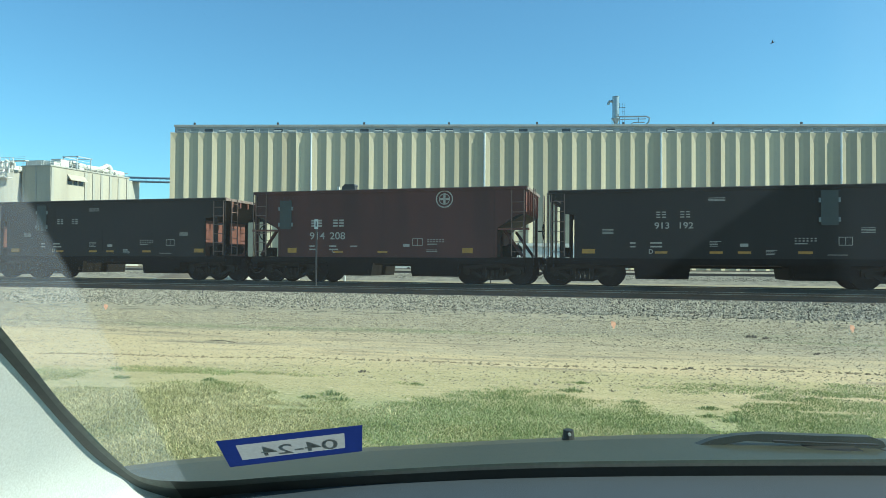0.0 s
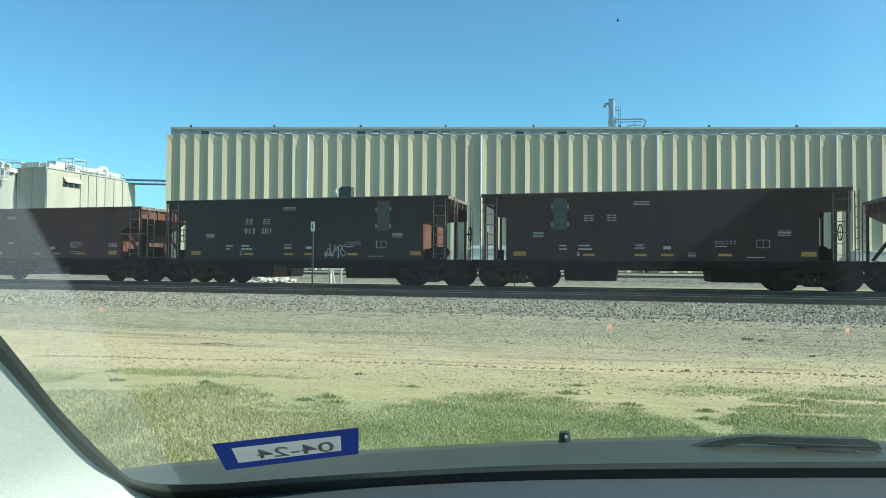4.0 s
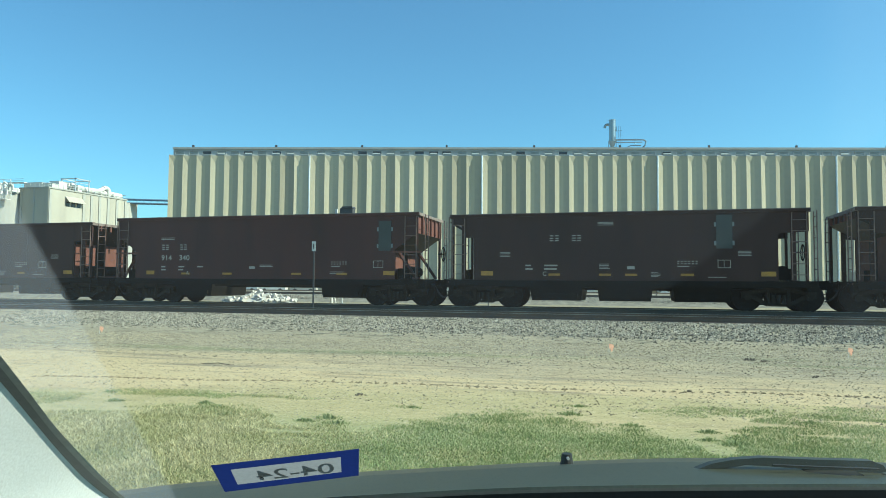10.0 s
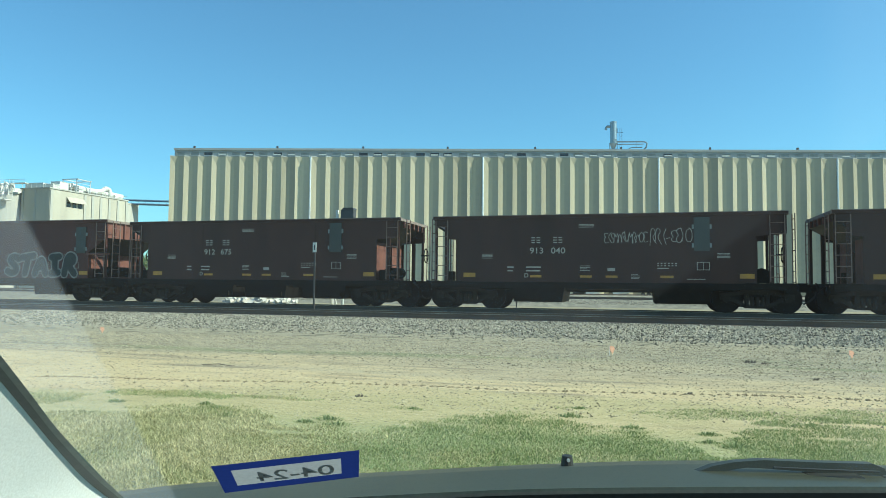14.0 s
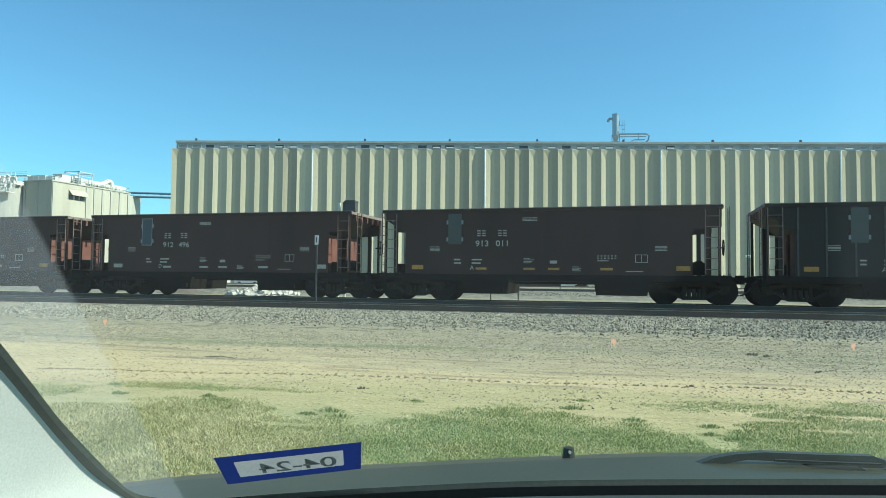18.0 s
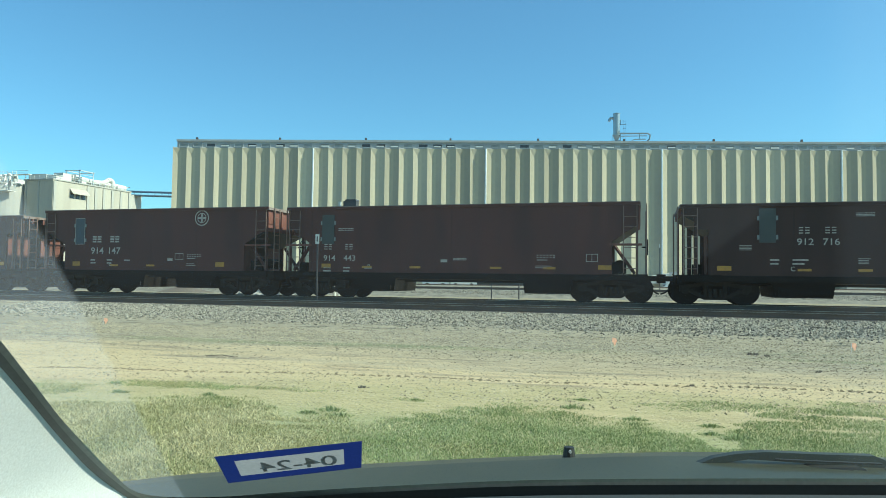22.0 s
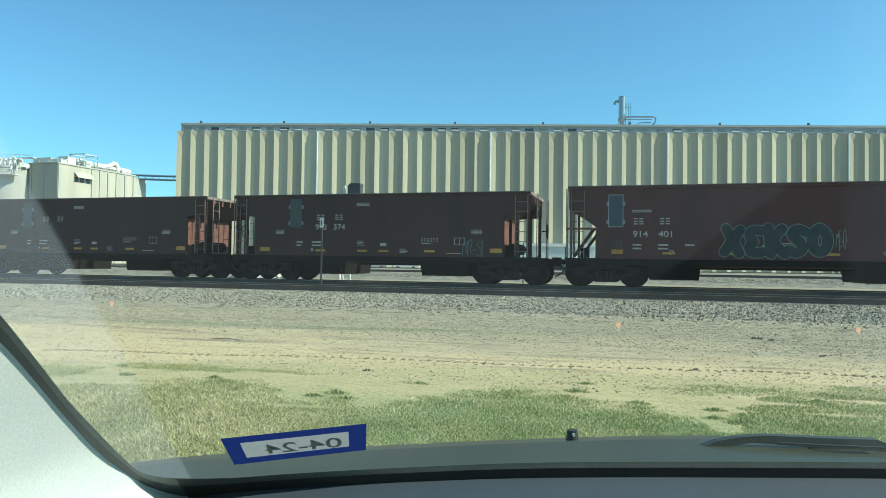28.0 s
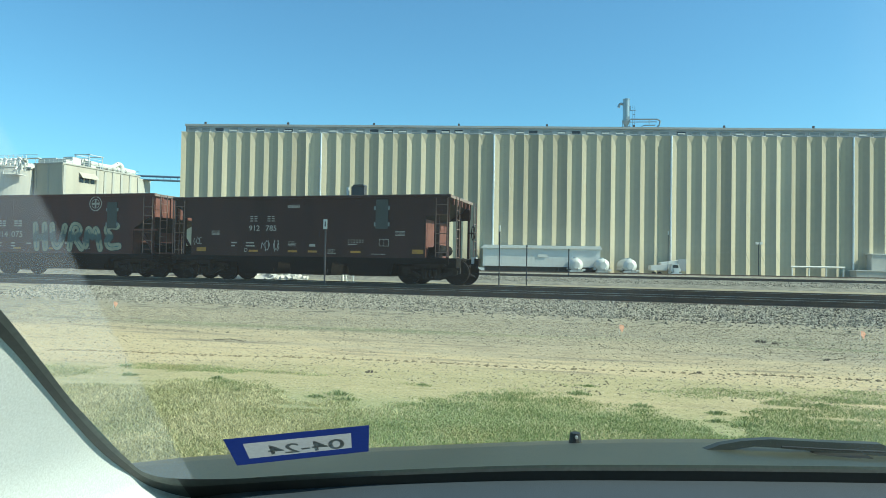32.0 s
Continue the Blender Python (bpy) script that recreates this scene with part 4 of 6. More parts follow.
def hopper(kind, number, paint, name_at, number_at, panel_at, panel_mat, colour, wide=0.42, digits=0.2, third=False, pale_ribs=False, marks=True, seed=0):
    k = KINDS[kind]
    L, H, W = k["L"], k["H"], k["W"]
    label = colour + " open-top hopper car with white stencils and yellow reflector strips"
    car = thing("hopper_car", ALONG @ pose(0, FAR_TRACK, 0), label, "hopper car", group="hopper cars of the train")
    car.scale.x = STRETCH
    rnd = random.Random(seed)
    key = kind
    for s in (-1, 1):
        part("side_sheet", shared((key, s, "side_sheet"), lambda: side_geo(k, s)), paint, car)
        part("top_chord", shared((key, s, "top_chord"), lambda: Geo().box(-0.03, L + 0.03, *sorted((s * 1.47, s * 1.61)), H - 0.09, H)), paint, car)
        part("chord_lip", shared((key, s, "chord_lip"), lambda: Geo().box(-0.04, L + 0.04, *sorted((s * 1.46, s * 1.62)), H + 0.001, H + 0.022)), DUSTY, car, "dusty top edge")
        part("side_sill", shared((key, s, "side_sill"), lambda: Geo().box(0.0, L, *sorted((s * 1.40, s * 1.575)), 0.74, 0.94)), STEEL, car)
    part("centre_sill", shared((key, "centre_sill"), lambda: Geo().box(-0.15, L + 0.15, -0.2, 0.2, 0.62, 0.95)), STEEL, car)
    # stakes on the sides
    n = 13
    st = shared((key, "side_stake"), lambda: Geo().box(-0.025, 0.025, -HALF - 0.024, -HALF + 0.001, 0.95, H - 0.12))
    first = k["inner"][0] + 0.1
    for i in range(n):
        x = first + (L - 2 * first) * i / (n - 1)
        if pale_ribs or i % 3 == 0:
            part("side_stake", st, STAKE if pale_ribs else paint, car, at=pose(x, 0.021 if not pale_ribs else 0, 0))
    for e in (0, 1):
        part("end_sheet", shared((key, e, "end_sheet"), lambda: end_geo(k, e, True)), FADED if kind != "A" else paint, car, "faded oxide end sheet" if kind != "A" else "")
        # black on every car: the shade below the overhanging end is put into the colour
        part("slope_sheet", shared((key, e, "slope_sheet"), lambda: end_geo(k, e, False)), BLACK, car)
        part("end_stakes", shared((key, e, "end_stakes"), lambda: stakes_geo(k, e)), FADED, car)
        x = L if e else 0
        d = 1 if e else -1
        o = 0.16 if e else 0.0           # the brake end's platform stands out further
        part("end_chord", shared((key, e, "end_chord"), lambda: Geo().box(x - 0.06, x + 0.06, -1.6, 1.6, H - 0.1, H)), DUSTY, car)
        for s in (-1, 1):
            part("corner_post", shared((key, e, s, "corner_post"), lambda: Geo().box(*sorted((x - d * 0.02, x - d * 0.1)), *sorted((s * 1.46, s * 1.55)), 0.9, H - 0.1)), paint, car)
            px = x - d * (k["inner"][0] + 0.14)
            part("bulkhead_plate", shared((key, e, s, "bulkhead_plate"), lambda: Geo().box(px - 0.02, px + 0.02, *sorted((s * 0.3, s * 1.4)), 0.95, k["inner"][1] - 0.05)), FADED, car, "faded oxide plate below the slope sheet")
            part("ladder", shared((key, e, s, 0, "ladder"), lambda: ladder_geo(k, e, s, False)), LADDER, car)
        part("ladder", shared((key, e, -1, 1, "ladder"), lambda: ladder_geo(k, e, -1, True)), LADDER, car)
        for s in (-1, 1):
            if kind != "A":
                if s < 0:
                    part("step_bar", shared((key, e, "step_bar"), lambda: Geo().box(*sorted((x - d * 0.95, x + d * 0.1)), -1.56, -1.44, 1.9, 1.97)), FADED, car)
                part("brace", shared((key, e, s, "brace"), lambda: Geo().rod((x - d * 0.8, s * 1.3, 1.95), (x - d * 0.14, s * 1.3, 1.0), 0.06, 6)), paint, car)
            else:
                part("inner_post", shared((key, e, s, "inner_post"), lambda: Geo().box(*sorted((x - d * 0.37, x - d * 0.50)), *sorted((s * 1.44, s * 1.54)), 0.9, 2.9 if not e else 2.5)), paint, car)
        part("end_platform", shared((key, e, "end_platform"), lambda: Geo().box(*sorted((x - d * 1.2, x + d * (0.12 + o))), -1.55, 1.55, 0.9, 0.96)), STEEL, car)
        part("end_sill", shared((key, e, "end_sill"), lambda: Geo().box(*sorted((x - d * 0.08, x + d * (0.1 + o))), -1.5, 1.5, 0.62, 0.9)), STEEL, car)
        c = part("coupler", shared((key, e, "coupler"), lambda: Geo().box(*sorted((x + d * (0.1 + o), x + d * (0.44 + o))), -0.09, 0.09, 0.74, 0.92)), STEEL, car)
        part("knuckle", shared((key, e, "knuckle"), lambda: Geo().box(*sorted((x + d * (0.42 + o), x + d * (0.58 + o))), -0.17, 0.13, 0.68, 0.98)), STEEL, c)
        part("air_hose", shared((key, e, "air_hose"), lambda: hose_geo(x + d * (0.10 + o), d * (0.38 if e else 0.5))), HOSE, car)
        part("cut_lever", shared((key, e, "cut_lever"), lambda: Geo().tube([(x + d * 0.18, -1.45, 0.7), (x + d * 0.18, -1.4, 0.86), (x + d * 0.2, -0.2, 0.98)], 0.018, 5)), STEEL, car)
    bw = L + 0.3
    part("brake_wheel", shared((key, "brake_wheel"), lambda: Geo().ring((bw, 0.75, 1.95), (1, 0, 0), 0.27, 0.018, 18).rod((bw, 0.49, 1.95), (bw, 1.01, 1.95), 0.012, 5).rod((bw, 0.75, 1.68), (bw, 0.75, 2.22), 0.012, 5).rod((bw - 0.2, 0.75, 1.95), (bw + 0.02, 0.75, 1.95), 0.03, 6)), STEEL, car)
    part("air_tank", shared((key, "air_tank"), lambda: Geo().rod((L - 0.62, -0.9, 1.25), (L - 0.62, 0.5, 1.25), 0.2, 12).box(L - 0.85, L - 0.4, -1.25, -0.95, 0.97, 1.35)), STEEL, car)
    part("valve_box", shared((key, "valve_box"), lambda: Geo().box(0.35, 0.62, -1.3, -0.95, 0.97, 1.3)), STEEL, car)
    for i, x in enumerate(k["boxes"] + ((W / 2 - 0.75,) if third else ())):
        part("discharge_gate", shared((key, i, "discharge_gate"), lambda: Geo().prism([(x - 0.1, 0.9), (x, 0.27), (x + k["box"], 0.27), (x + k["box"] + 0.1, 0.9)], -1.25, 1.25).box(x + 0.1, x + k["box"] - 0.1, -1.33, -1.2, 0.36, 0.5)), STEEL, car)
    part("train_pipe", shared((key, "train_pipe"), lambda: Geo().rod((1.5, -1.05, 0.7), (L - 1.5, -1.05, 0.7), 0.035, 6).rod((2.6, -0.6, 0.78), (L - 2.6, -0.6, 0.78), 0.06, 6)), STEEL, car)
    for x in (W / 2 - k["truck"], W / 2 + k["truck"]):
        truck(car, x)
    # markings on the side that faces the road
    if name_at:
        part("owner_mark", blocks_geo(*name_at, digits, wide, kind == "C"), WHITE, car)
    if number:
        a, b = number.split()
        for txt, x in ((a, number_at[0]), (b, number_at[0] + wide + digits * 1.45)):
            part("car_number", letters(txt, digits * 1.42), WHITE, car, at=pose(x, -HALF - 0.004, number_at[1]) @ Matrix.Diagonal((1.12, 1, 1, 1)))
    zy = 1.10
    strips = {"A": ((1.05, 0.42, 0.15), (3.34, 0.38, 0.075), (4.98, 0.38, 0.075), (5.8, 0.38, 0.075), (7.5, 0.4, 0.08), (W - 1.6, 0.42, 0.15)),
              "B": ((1.36, 0.36, 0.15), (2.93, 0.38, 0.075), (4.73, 0.4, 0.075), (7.6, 0.4, 0.075), (9.4, 0.42, 0.08), (11.2, 0.42, 0.15)),
              "C": ((1.37, 0.36, 0.18), (3.2, 0.38, 0.07), (4.9, 0.38, 0.07), (8.0, 0.38, 0.18)),
              "D": ((1.25, 0.36, 0.16), (3.05, 0.34, 0.08), (5.0, 0.34, 0.07), (6.0, 0.36, 0.07), (7.2, 0.36, 0.08), (8.7, 0.4, 0.16))}[kind]
    for x, w, h in strips:
        part("reflector_strip", shared((key, x, "reflector_strip"), lambda: rect(x, zy, w, h)), YELLOW if not number.startswith("912 496") else WHITE, car)
    g = Geo()
    if kind == "A":
        bars(g, 2.57, 1.42, 0.28, 0.05, 2, 0.07, rnd=rnd)
        bars(g, 3.2, 1.42, 0.5, 0.05, 2, 0.07, rnd=rnd)
        bars(g, 4.94, 2.86, 0.5, 0.022, 3, 0.022)
        bars(g, 1.70, 1.88, 0.36, 0.02, 4, 0.025)
        bars(g, 4.98, 1.48, 0.36, 0.02, 4, 0.03, rnd=rnd)
        bars(g, 6.6, 1.2, 0.34, 0.018, 4, 0.025, rnd=rnd)
        bars(g, W - 2.25, 1.88, 0.38, 0.02, 4, 0.025)
        bars(g, 8.3, 1.06, 0.55, 0.02, 1)
        dots = 7.4
    else:
        x0 = number_at[0]
        low = number_at[1] - 0.28
        bars(g, x0, low, 0.3, 0.05, 2, 0.07, rnd=rnd)
        bars(g, x0 + 0.78, low, 0.36, 0.05, 2, 0.07, rnd=rnd)
        bars(g, x0 + 1.6, low, 0.28, 0.045, 1)
        if kind == "B":
            bars(g, 2.0, 2.52, 0.6, 0.026, 2, 0.03)
            bars(g, 6.3, 1.45, 0.62, 0.026, 2, 0.03, rnd=rnd)
        if kind == "D":
            bars(g, 3.65, 2.66, 0.45, 0.03, 2, 0.03)
            bars(g, 1.25, 1.55, 0.36, 0.022, 4, 0.022)
            bars(g, 8.7, 1.55, 0.4, 0.022, 4, 0.022)
        bars(g, W - 3.6, 1.2, 0.6, 0.02, 2, 0.04, rnd=rnd)
        dots = W - 3.55
    for i in range(6):
        bars(g, dots + i * 0.11, 1.56, 0.055, 0.032, 2, 0.045)
    bars(g, dots, 1.40, 0.36, 0.028, 1)
    part("stencil_lines", g, WHITE, car)
    fx = {"A": W - 2.85, "B": W - 1.93, "C": 6.2, "D": 6.9}[kind]
    part("white_decal", shared((key, "white_decal"), lambda: rect(5.86, 1.32, 0.24, 0.1)), WHITE, car)
    part("stencil_frame", shared((key, "stencil_frame"), lambda: bars(frame_geo(fx, 1.36, 0.38, 0.26, 0.018), fx + 0.18, 1.38, 0.016, 0.22)), WHITE, car)
    part("letter_mark", letters(rnd.choice("ABCD"), 0.2), WHITE, car, at=pose(3.14, -HALF - 0.004, 1.10))
    if panel_at:
        g = Geo().box(panel_at - 0.235, panel_at + 0.235, -HALF - 0.03, -HALF - 0.002, 1.98, 3.05 if H > 3.1 else 2.9)
        pn = part("side_panel", g, panel_mat, car, "flat painted side panel with hinges")
        for x in (panel_at - 0.295, panel_at + 0.235):
            for z in (2.15, 2.75):
                part("hinge", Geo().box(x, x + 0.06, -HALF - 0.035, -HALF - 0.002, z - 0.07, z + 0.07), HINGE, pn)
        part("panel_edge", frame_geo(panel_at - 0.235, 1.98, 0.47, (3.05 if H > 3.1 else 2.9) - 1.98, 0.02, -HALF - 0.034), WHITE if panel_mat is BLUEPANEL else GREYTEAL, pn)
    return car


# place along the train, kind, number, paint, name height etc.
def plain_a(u, number, panel, paint=None, pm=None, colour="dark brown", **kw):
    return u, hopper("A", number, paint or BROWN, (3.38, 2.26), (3.32, 1.91), panel, pm or GREYTEAL, colour, seed=int(u * 7) % 997, **kw)


def long_b(u, number, panel, at=2.05, low=0.0, pm=None, colour="red-brown", **kw):
    return u, hopper("B", number, RED, (at, 2.07 - low), (at - 0.03, 1.66 - low), panel, pm or GREYTEAL, colour, wide=0.5, digits=0.2, seed=int(u * 7) % 997, **kw)


def badge_c(u, number, panel, pm=None):
    u, car = u, hopper("C", number, RED, (2.32, 2.06), (2.25, 1.60), panel, pm or GREYTEAL, "red-brown", wide=0.42, digits=0.26, seed=int(u * 7) % 997)
    part("round_badge", round_badge(7.36, 3.0, 0.31), WHITE, car, "pale round railway emblem")
    return u, car


def short_d(u, number, panel):
    return u, hopper("D", number, RED, (2.2, 2.2), (2.1, 1.83), panel, GREYTEAL, "red-brown", wide=0.4, digits=0.2, seed=int(u * 7) % 997)


CARS = [
    plain_a(-50.3, "", 2.6), plain_a(-37.85, "", 2.6, BLACK, colour="black"),
    badge_c(-25.38, "914 208", 1.28), plain_a(-14.38, "913 192", 8.36, BLACK, colour="black"), plain_a(-1.87, "913 160", 2.65, BLACK, colour="dusty black"),
    short_d(10.54, "914 553", 1.52), plain_a(21.97, "913 201", 8.87, BLACK, colour="black"), plain_a(34.44, "", 2.6), short_d(46.9, "914 516", 1.38),
    long_b(58.3, "914 297", 1.35), plain_a(71.94, "912 300", 2.6, pm=BLUEPANEL), plain_a(84.43, "912 362", 2.63), long_b(96.89, "914 340", 11.25),
    plain_a(110.57, "", 8.8, third=True), plain_a(123.04, "912 705", 2.65), long_b(135.51, "914 286", 11.26, at=1.36, low=0.28), plain_a(149.16, "912 675", 8.76, third=True),
    plain_a(161.64, "913 040", 8.75), plain_a(174.1, "", 2.6), plain_a(186.56, "912 721", 2.54), plain_a(199.03, "912 496", 2.6, pm=BLUEPANEL),
    plain_a(211.52, "913 011", 2.6), plain_a(223.98, "913 208", 2.57, BLACK, colour="black ribbed", pale_ribs=True), plain_a(236.42, "912 827", 2.63),
    badge_c(248.83, "914 147", 1.92 - 0.2, BLUEPANEL), long_b(259.89, "914 443", 1.61, at=1.46, low=0.3), plain_a(273.66, "912 716", 2.51), plain_a(286.18, "912 614", 8.72, pm=BLUEPANEL),
    plain_a(298.68, "", 8.44), plain_a(311.15, "912 559", 2.91), plain_a(323.6, "", 2.6), plain_a(336.08, "912 374", 2.54), long_b(348.6, "914 401", 1.49, pm=BLUEPANEL),
    plain_a(362.19, "912 513", 8.51, pm=BLUEPANEL), badge_c(374.54, "914 075", 8.2), plain_a(385.68, "912 785", 8.7, third=True),
]
BY_PLACE = dict(CARS)
HUSK = banded_spray("pale_green_spray_with_teal_band", (0.34, 0.33, 0.245), (0.06, 0.095, 0.095), 1.42, 1.78)
RIM_SPRAY = material("grey_white_spray_rim", (0.27, 0.26, 0.245), 0.6, tint=(0.13, 0.13, 0.125), scale=4.0, amount=0.8)
THIN_TEAL = material("thin_teal_spray_line", (0.16, 0.21, 0.18), 0.6, tint=(0.09, 0.13, 0.115), scale=4.0, amount=0.8)
cloud(BY_PLACE[58.3], 2.3, 0.97, 10.4, 1.95, 9, GHOST_SPRAY, 4)
spray(BY_PLACE[58.3], 3.2, 1.0, 5.7, 2.1, "xrkxsks", GHOST_SPRAY, RIM_SPRAY, 3, 0.14, 0.022)
spray(BY_PLACE[58.3], 6.0, 1.0, 9.4, 1.8, "oxsos", GHOST_SPRAY, GHOST_SPRAY, 13, 0.2, 0.025)
spray(BY_PLACE[135.51], 7.55, 0.97, 11.1, 2.02, "stair", DARK_SPRAY, RIM_SPRAY, 5, 0.27, 0.06)
spray(BY_PLACE[348.6], 4.71, 0.97, 7.75, 2.1, "xekso", DARK_SPRAY, THIN_TEAL, 6, 0.30, 0.028)
spray(BY_PLACE[374.54], 4.2, 1.0, 8.6, 2.3, "hurme", HUSK, DARK_SPRAY, 7, 0.29, 0.03, TEAL_SPRAY)
scrawl(BY_PLACE[161.64], 5.75, 2.25, 7.1, 2.6, WHITE, 1)
scrawl(BY_PLACE[161.64], 7.2, 2.2, 8.45, 2.7, WHITE, 2)
scrawl(BY_PLACE[123.04], 5.35, 1.1, 8.09, 1.7, GHOST_SPRAY, 3, 0.05)
scrawl(BY_PLACE[123.04], 8.4, 1.6, 9.0, 1.95, WHITE, 4)
scrawl(BY_PLACE[71.94], 3.95, 1.1, 4.6, 1.55, PALE_SPRAY, 5, 0.025)
scrawl(BY_PLACE[-1.87], 8.9, 1.0, 9.45, 1.55, PALE_SPRAY, 6, 0.03)
scrawl(BY_PLACE[21.97], 6.7, 1.05, 7.45, 1.5, PALE_SPRAY, 7, 0.035)
scrawl(BY_PLACE[385.68], 3.9, 1.15, 4.7, 1.55, PALE_SPRAY, 8, 0.025)
scrawl(BY_PLACE[385.68], 0.85, 1.35, 1.25, 1.65, PALE_SPRAY, 9, 0.02)
scrawl(BY_PLACE[336.08], 8.9, 0.98, 9.75, 1.55, TEAL_SPRAY, 10, 0.03)
scrawl(BY_PLACE[374.54], 0.1, 2.95, 1.0, 3.2, PALE_SPRAY, 11, 0.02)
scrawl(BY_PLACE[374.54], 0.1, 2.62, 0.9, 2.86, PALE_SPRAY, 12, 0.02)
scrawl(BY_PLACE[374.54], 0.35, 2.3, 0.95, 2.5, PALE_SPRAY, 13, 0.02)
scrawl(BY_PLACE[374.54], 2.25, 1.62, 2.8, 1.95, GHOST_SPRAY, 14, 0.02)
scrawl(BY_PLACE[348.6], 7.9, 1.3, 8.15, 1.95, THIN_TEAL, 15, 0.02)
scrawl(BY_PLACE[348.6], 1.3, 1.3, 1.75, 1.55, GHOST_SPRAY, 16, 0.02)
scrawl(BY_PLACE[135.51], 7.5, 1.6, 7.85, 1.95, RIM_SPRAY, 17, 0.018)
scrawl(BY_PLACE[135.51], 10.4, 1.65, 10.85, 1.95, RIM_SPRAY, 18, 0.018)
scrawl(BY_PLACE[58.3], 10.85, 1.6, 11.35, 1.85, GHOST_SPRAY, 19, 0.02)


# crushed stone left in the top of one car
heap = Geo()
rnd = random.Random(21)
for _ in range(420):
    f = rnd.random()
    x, y = 2.4 + 1.9 * f, rnd.uniform(-1.3, 1.3)
    z = 3.10 + 0.18 * math.sin(math.pi * f) * (1 - (y / 1.4) ** 2) + rnd.uniform(-0.03, 0.05)
    heap.rod((x, y, z), (x + rnd.uniform(-0.05, 0.05), y, z + 0.05), 0.06, 5, 0.03)
heap.v += [(3.35, 0, 3.26)] + [(3.35 + 1.1 * math.cos(0.524 * i), 1.4 * math.sin(0.524 * i), 2.6) for i in range(12)]
heap.f += [(len(heap.v) - 13, len(heap.v) - 12 + i, len(heap.v) - 12 + (i + 1) % 12) for i in range(12)]
part("stone_load", heap, BALLAST_STONES, BY_PLACE[-1.87], "heap of pale crushed stone in the open top")
marker = part("end_marker", Geo().box(11.66, 11.84, -0.12, 0.12, 0.78, 1.02), WHITE_METAL, BY_PLACE[385.68], "white box of the rear-end marker")
part("marker_lens", Geo().rod((11.84, 0, 0.9), (11.86, 0, 0.9), 0.05, 10), ORANGE, marker)


# ---- verge: grass, stones, clutter ----
def grass_patch(name, low, high, label, test, count, seed, height, lean=0.6):
    """Many narrow bent blades as one mesh."""
    m = island_material(name + "_blades", low, high, 0.6, (0.76, 0.80, 0.68), 0.25)
    rnd = random.Random(seed)
    v, f = [], []
    made = 0
    while made < count:
        y = 3.3 + 5.3 * rnd.random()
        x = y * rnd.uniform(-1.15, 0.48)
        k = test(x, y)
        if rnd.random() > k:
            continue
        made += 1
        h = rnd.uniform(*height) * (0.6 + 0.4 * k)
        a = rnd.uniform(0, 6.28)
        w = rnd.uniform(0.0016, 0.0034)
        c, s = math.cos(a) * w, math.sin(a) * w
        dx, dy = lean * h * rnd.uniform(-1.3, 1.3), lean * h * rnd.uniform(-1.3, 1.3)
        z = ground_height(x, y) - 0.004
        k = len(v)
        v += [(x - c, y - s, z), (x + c, y + s, z), (x + dx * 0.4 + 0.7 * c, y + dy * 0.4 + 0.7 * s, z + h * 0.65), (x + dx * 0.4 - 0.7 * c, y + dy * 0.4 - 0.7 * s, z + h * 0.65), (x + dx, y + dy, z + h * 0.9)]
        f += [(k, k + 1, k + 2, k + 3), (k + 3, k + 2, k + 4)]
    me = bpy.data.meshes.new(name)
    me.from_pydata(v, [], f)
    tagged(part(name, me, m), label, "grass", kind="stuff")


def smooth01(v, a, b):
    t = max(0.0, min(1.0, (v - a) / (b - a)))
    return t * t * (3 - 2 * t)


# where the closed sward ends: sideways slope of the line of sight, and distance
SWARD = ((-0.96, 5.5), (-0.76, 5.95), (-0.67, 6.4), (-0.55, 6.45), (-0.50, 5.75), (-0.455, 5.75), (-0.43, 6.1), (-0.39, 5.6), (-0.32, 6.0), (-0.23, 6.5), (-0.14, 7.0), (-0.09, 6.85), (-0.03, 6.5), (0.06, 6.3), (0.125, 5.85), (0.15, 6.5), (0.19, 7.3), (0.25, 7.6), (0.38, 7.9))
# islands of grass beyond it: middle, half width, half depth, density
ISLANDS = ((-4.9, 6.98, 1.05, 0.30, 0.75), (-3.6, 7.08, 0.55, 0.15, 0.7), (-6.2, 6.4, 0.8, 0.42, 0.8), (1.1, 7.5, 0.7, 0.3, 0.8), (2.8, 7.9, 0.9, 0.35, 0.8), (-2.05, 6.88, 0.25, 0.10, 0.5), (-0.4, 7.4, 0.24, 0.10, 0.4), (0.62, 7.3, 0.4, 0.2, 0.6), (-7.4, 6.1, 0.7, 0.5, 0.7))
BARE = ((0.70, 6.48, 0.34, 0.2), (1.15, 6.88, 0.5, 0.10), (2.2, 7.2, 0.4, 0.08), (1.75, 6.5, 0.3, 0.05), (2.6, 7.5, 0.25, 0.06), (0.5, 6.9, 0.3, 0.12), (0.78, 5.8, 0.14, 0.2), (-2.75, 5.5, 0.3, 0.08))


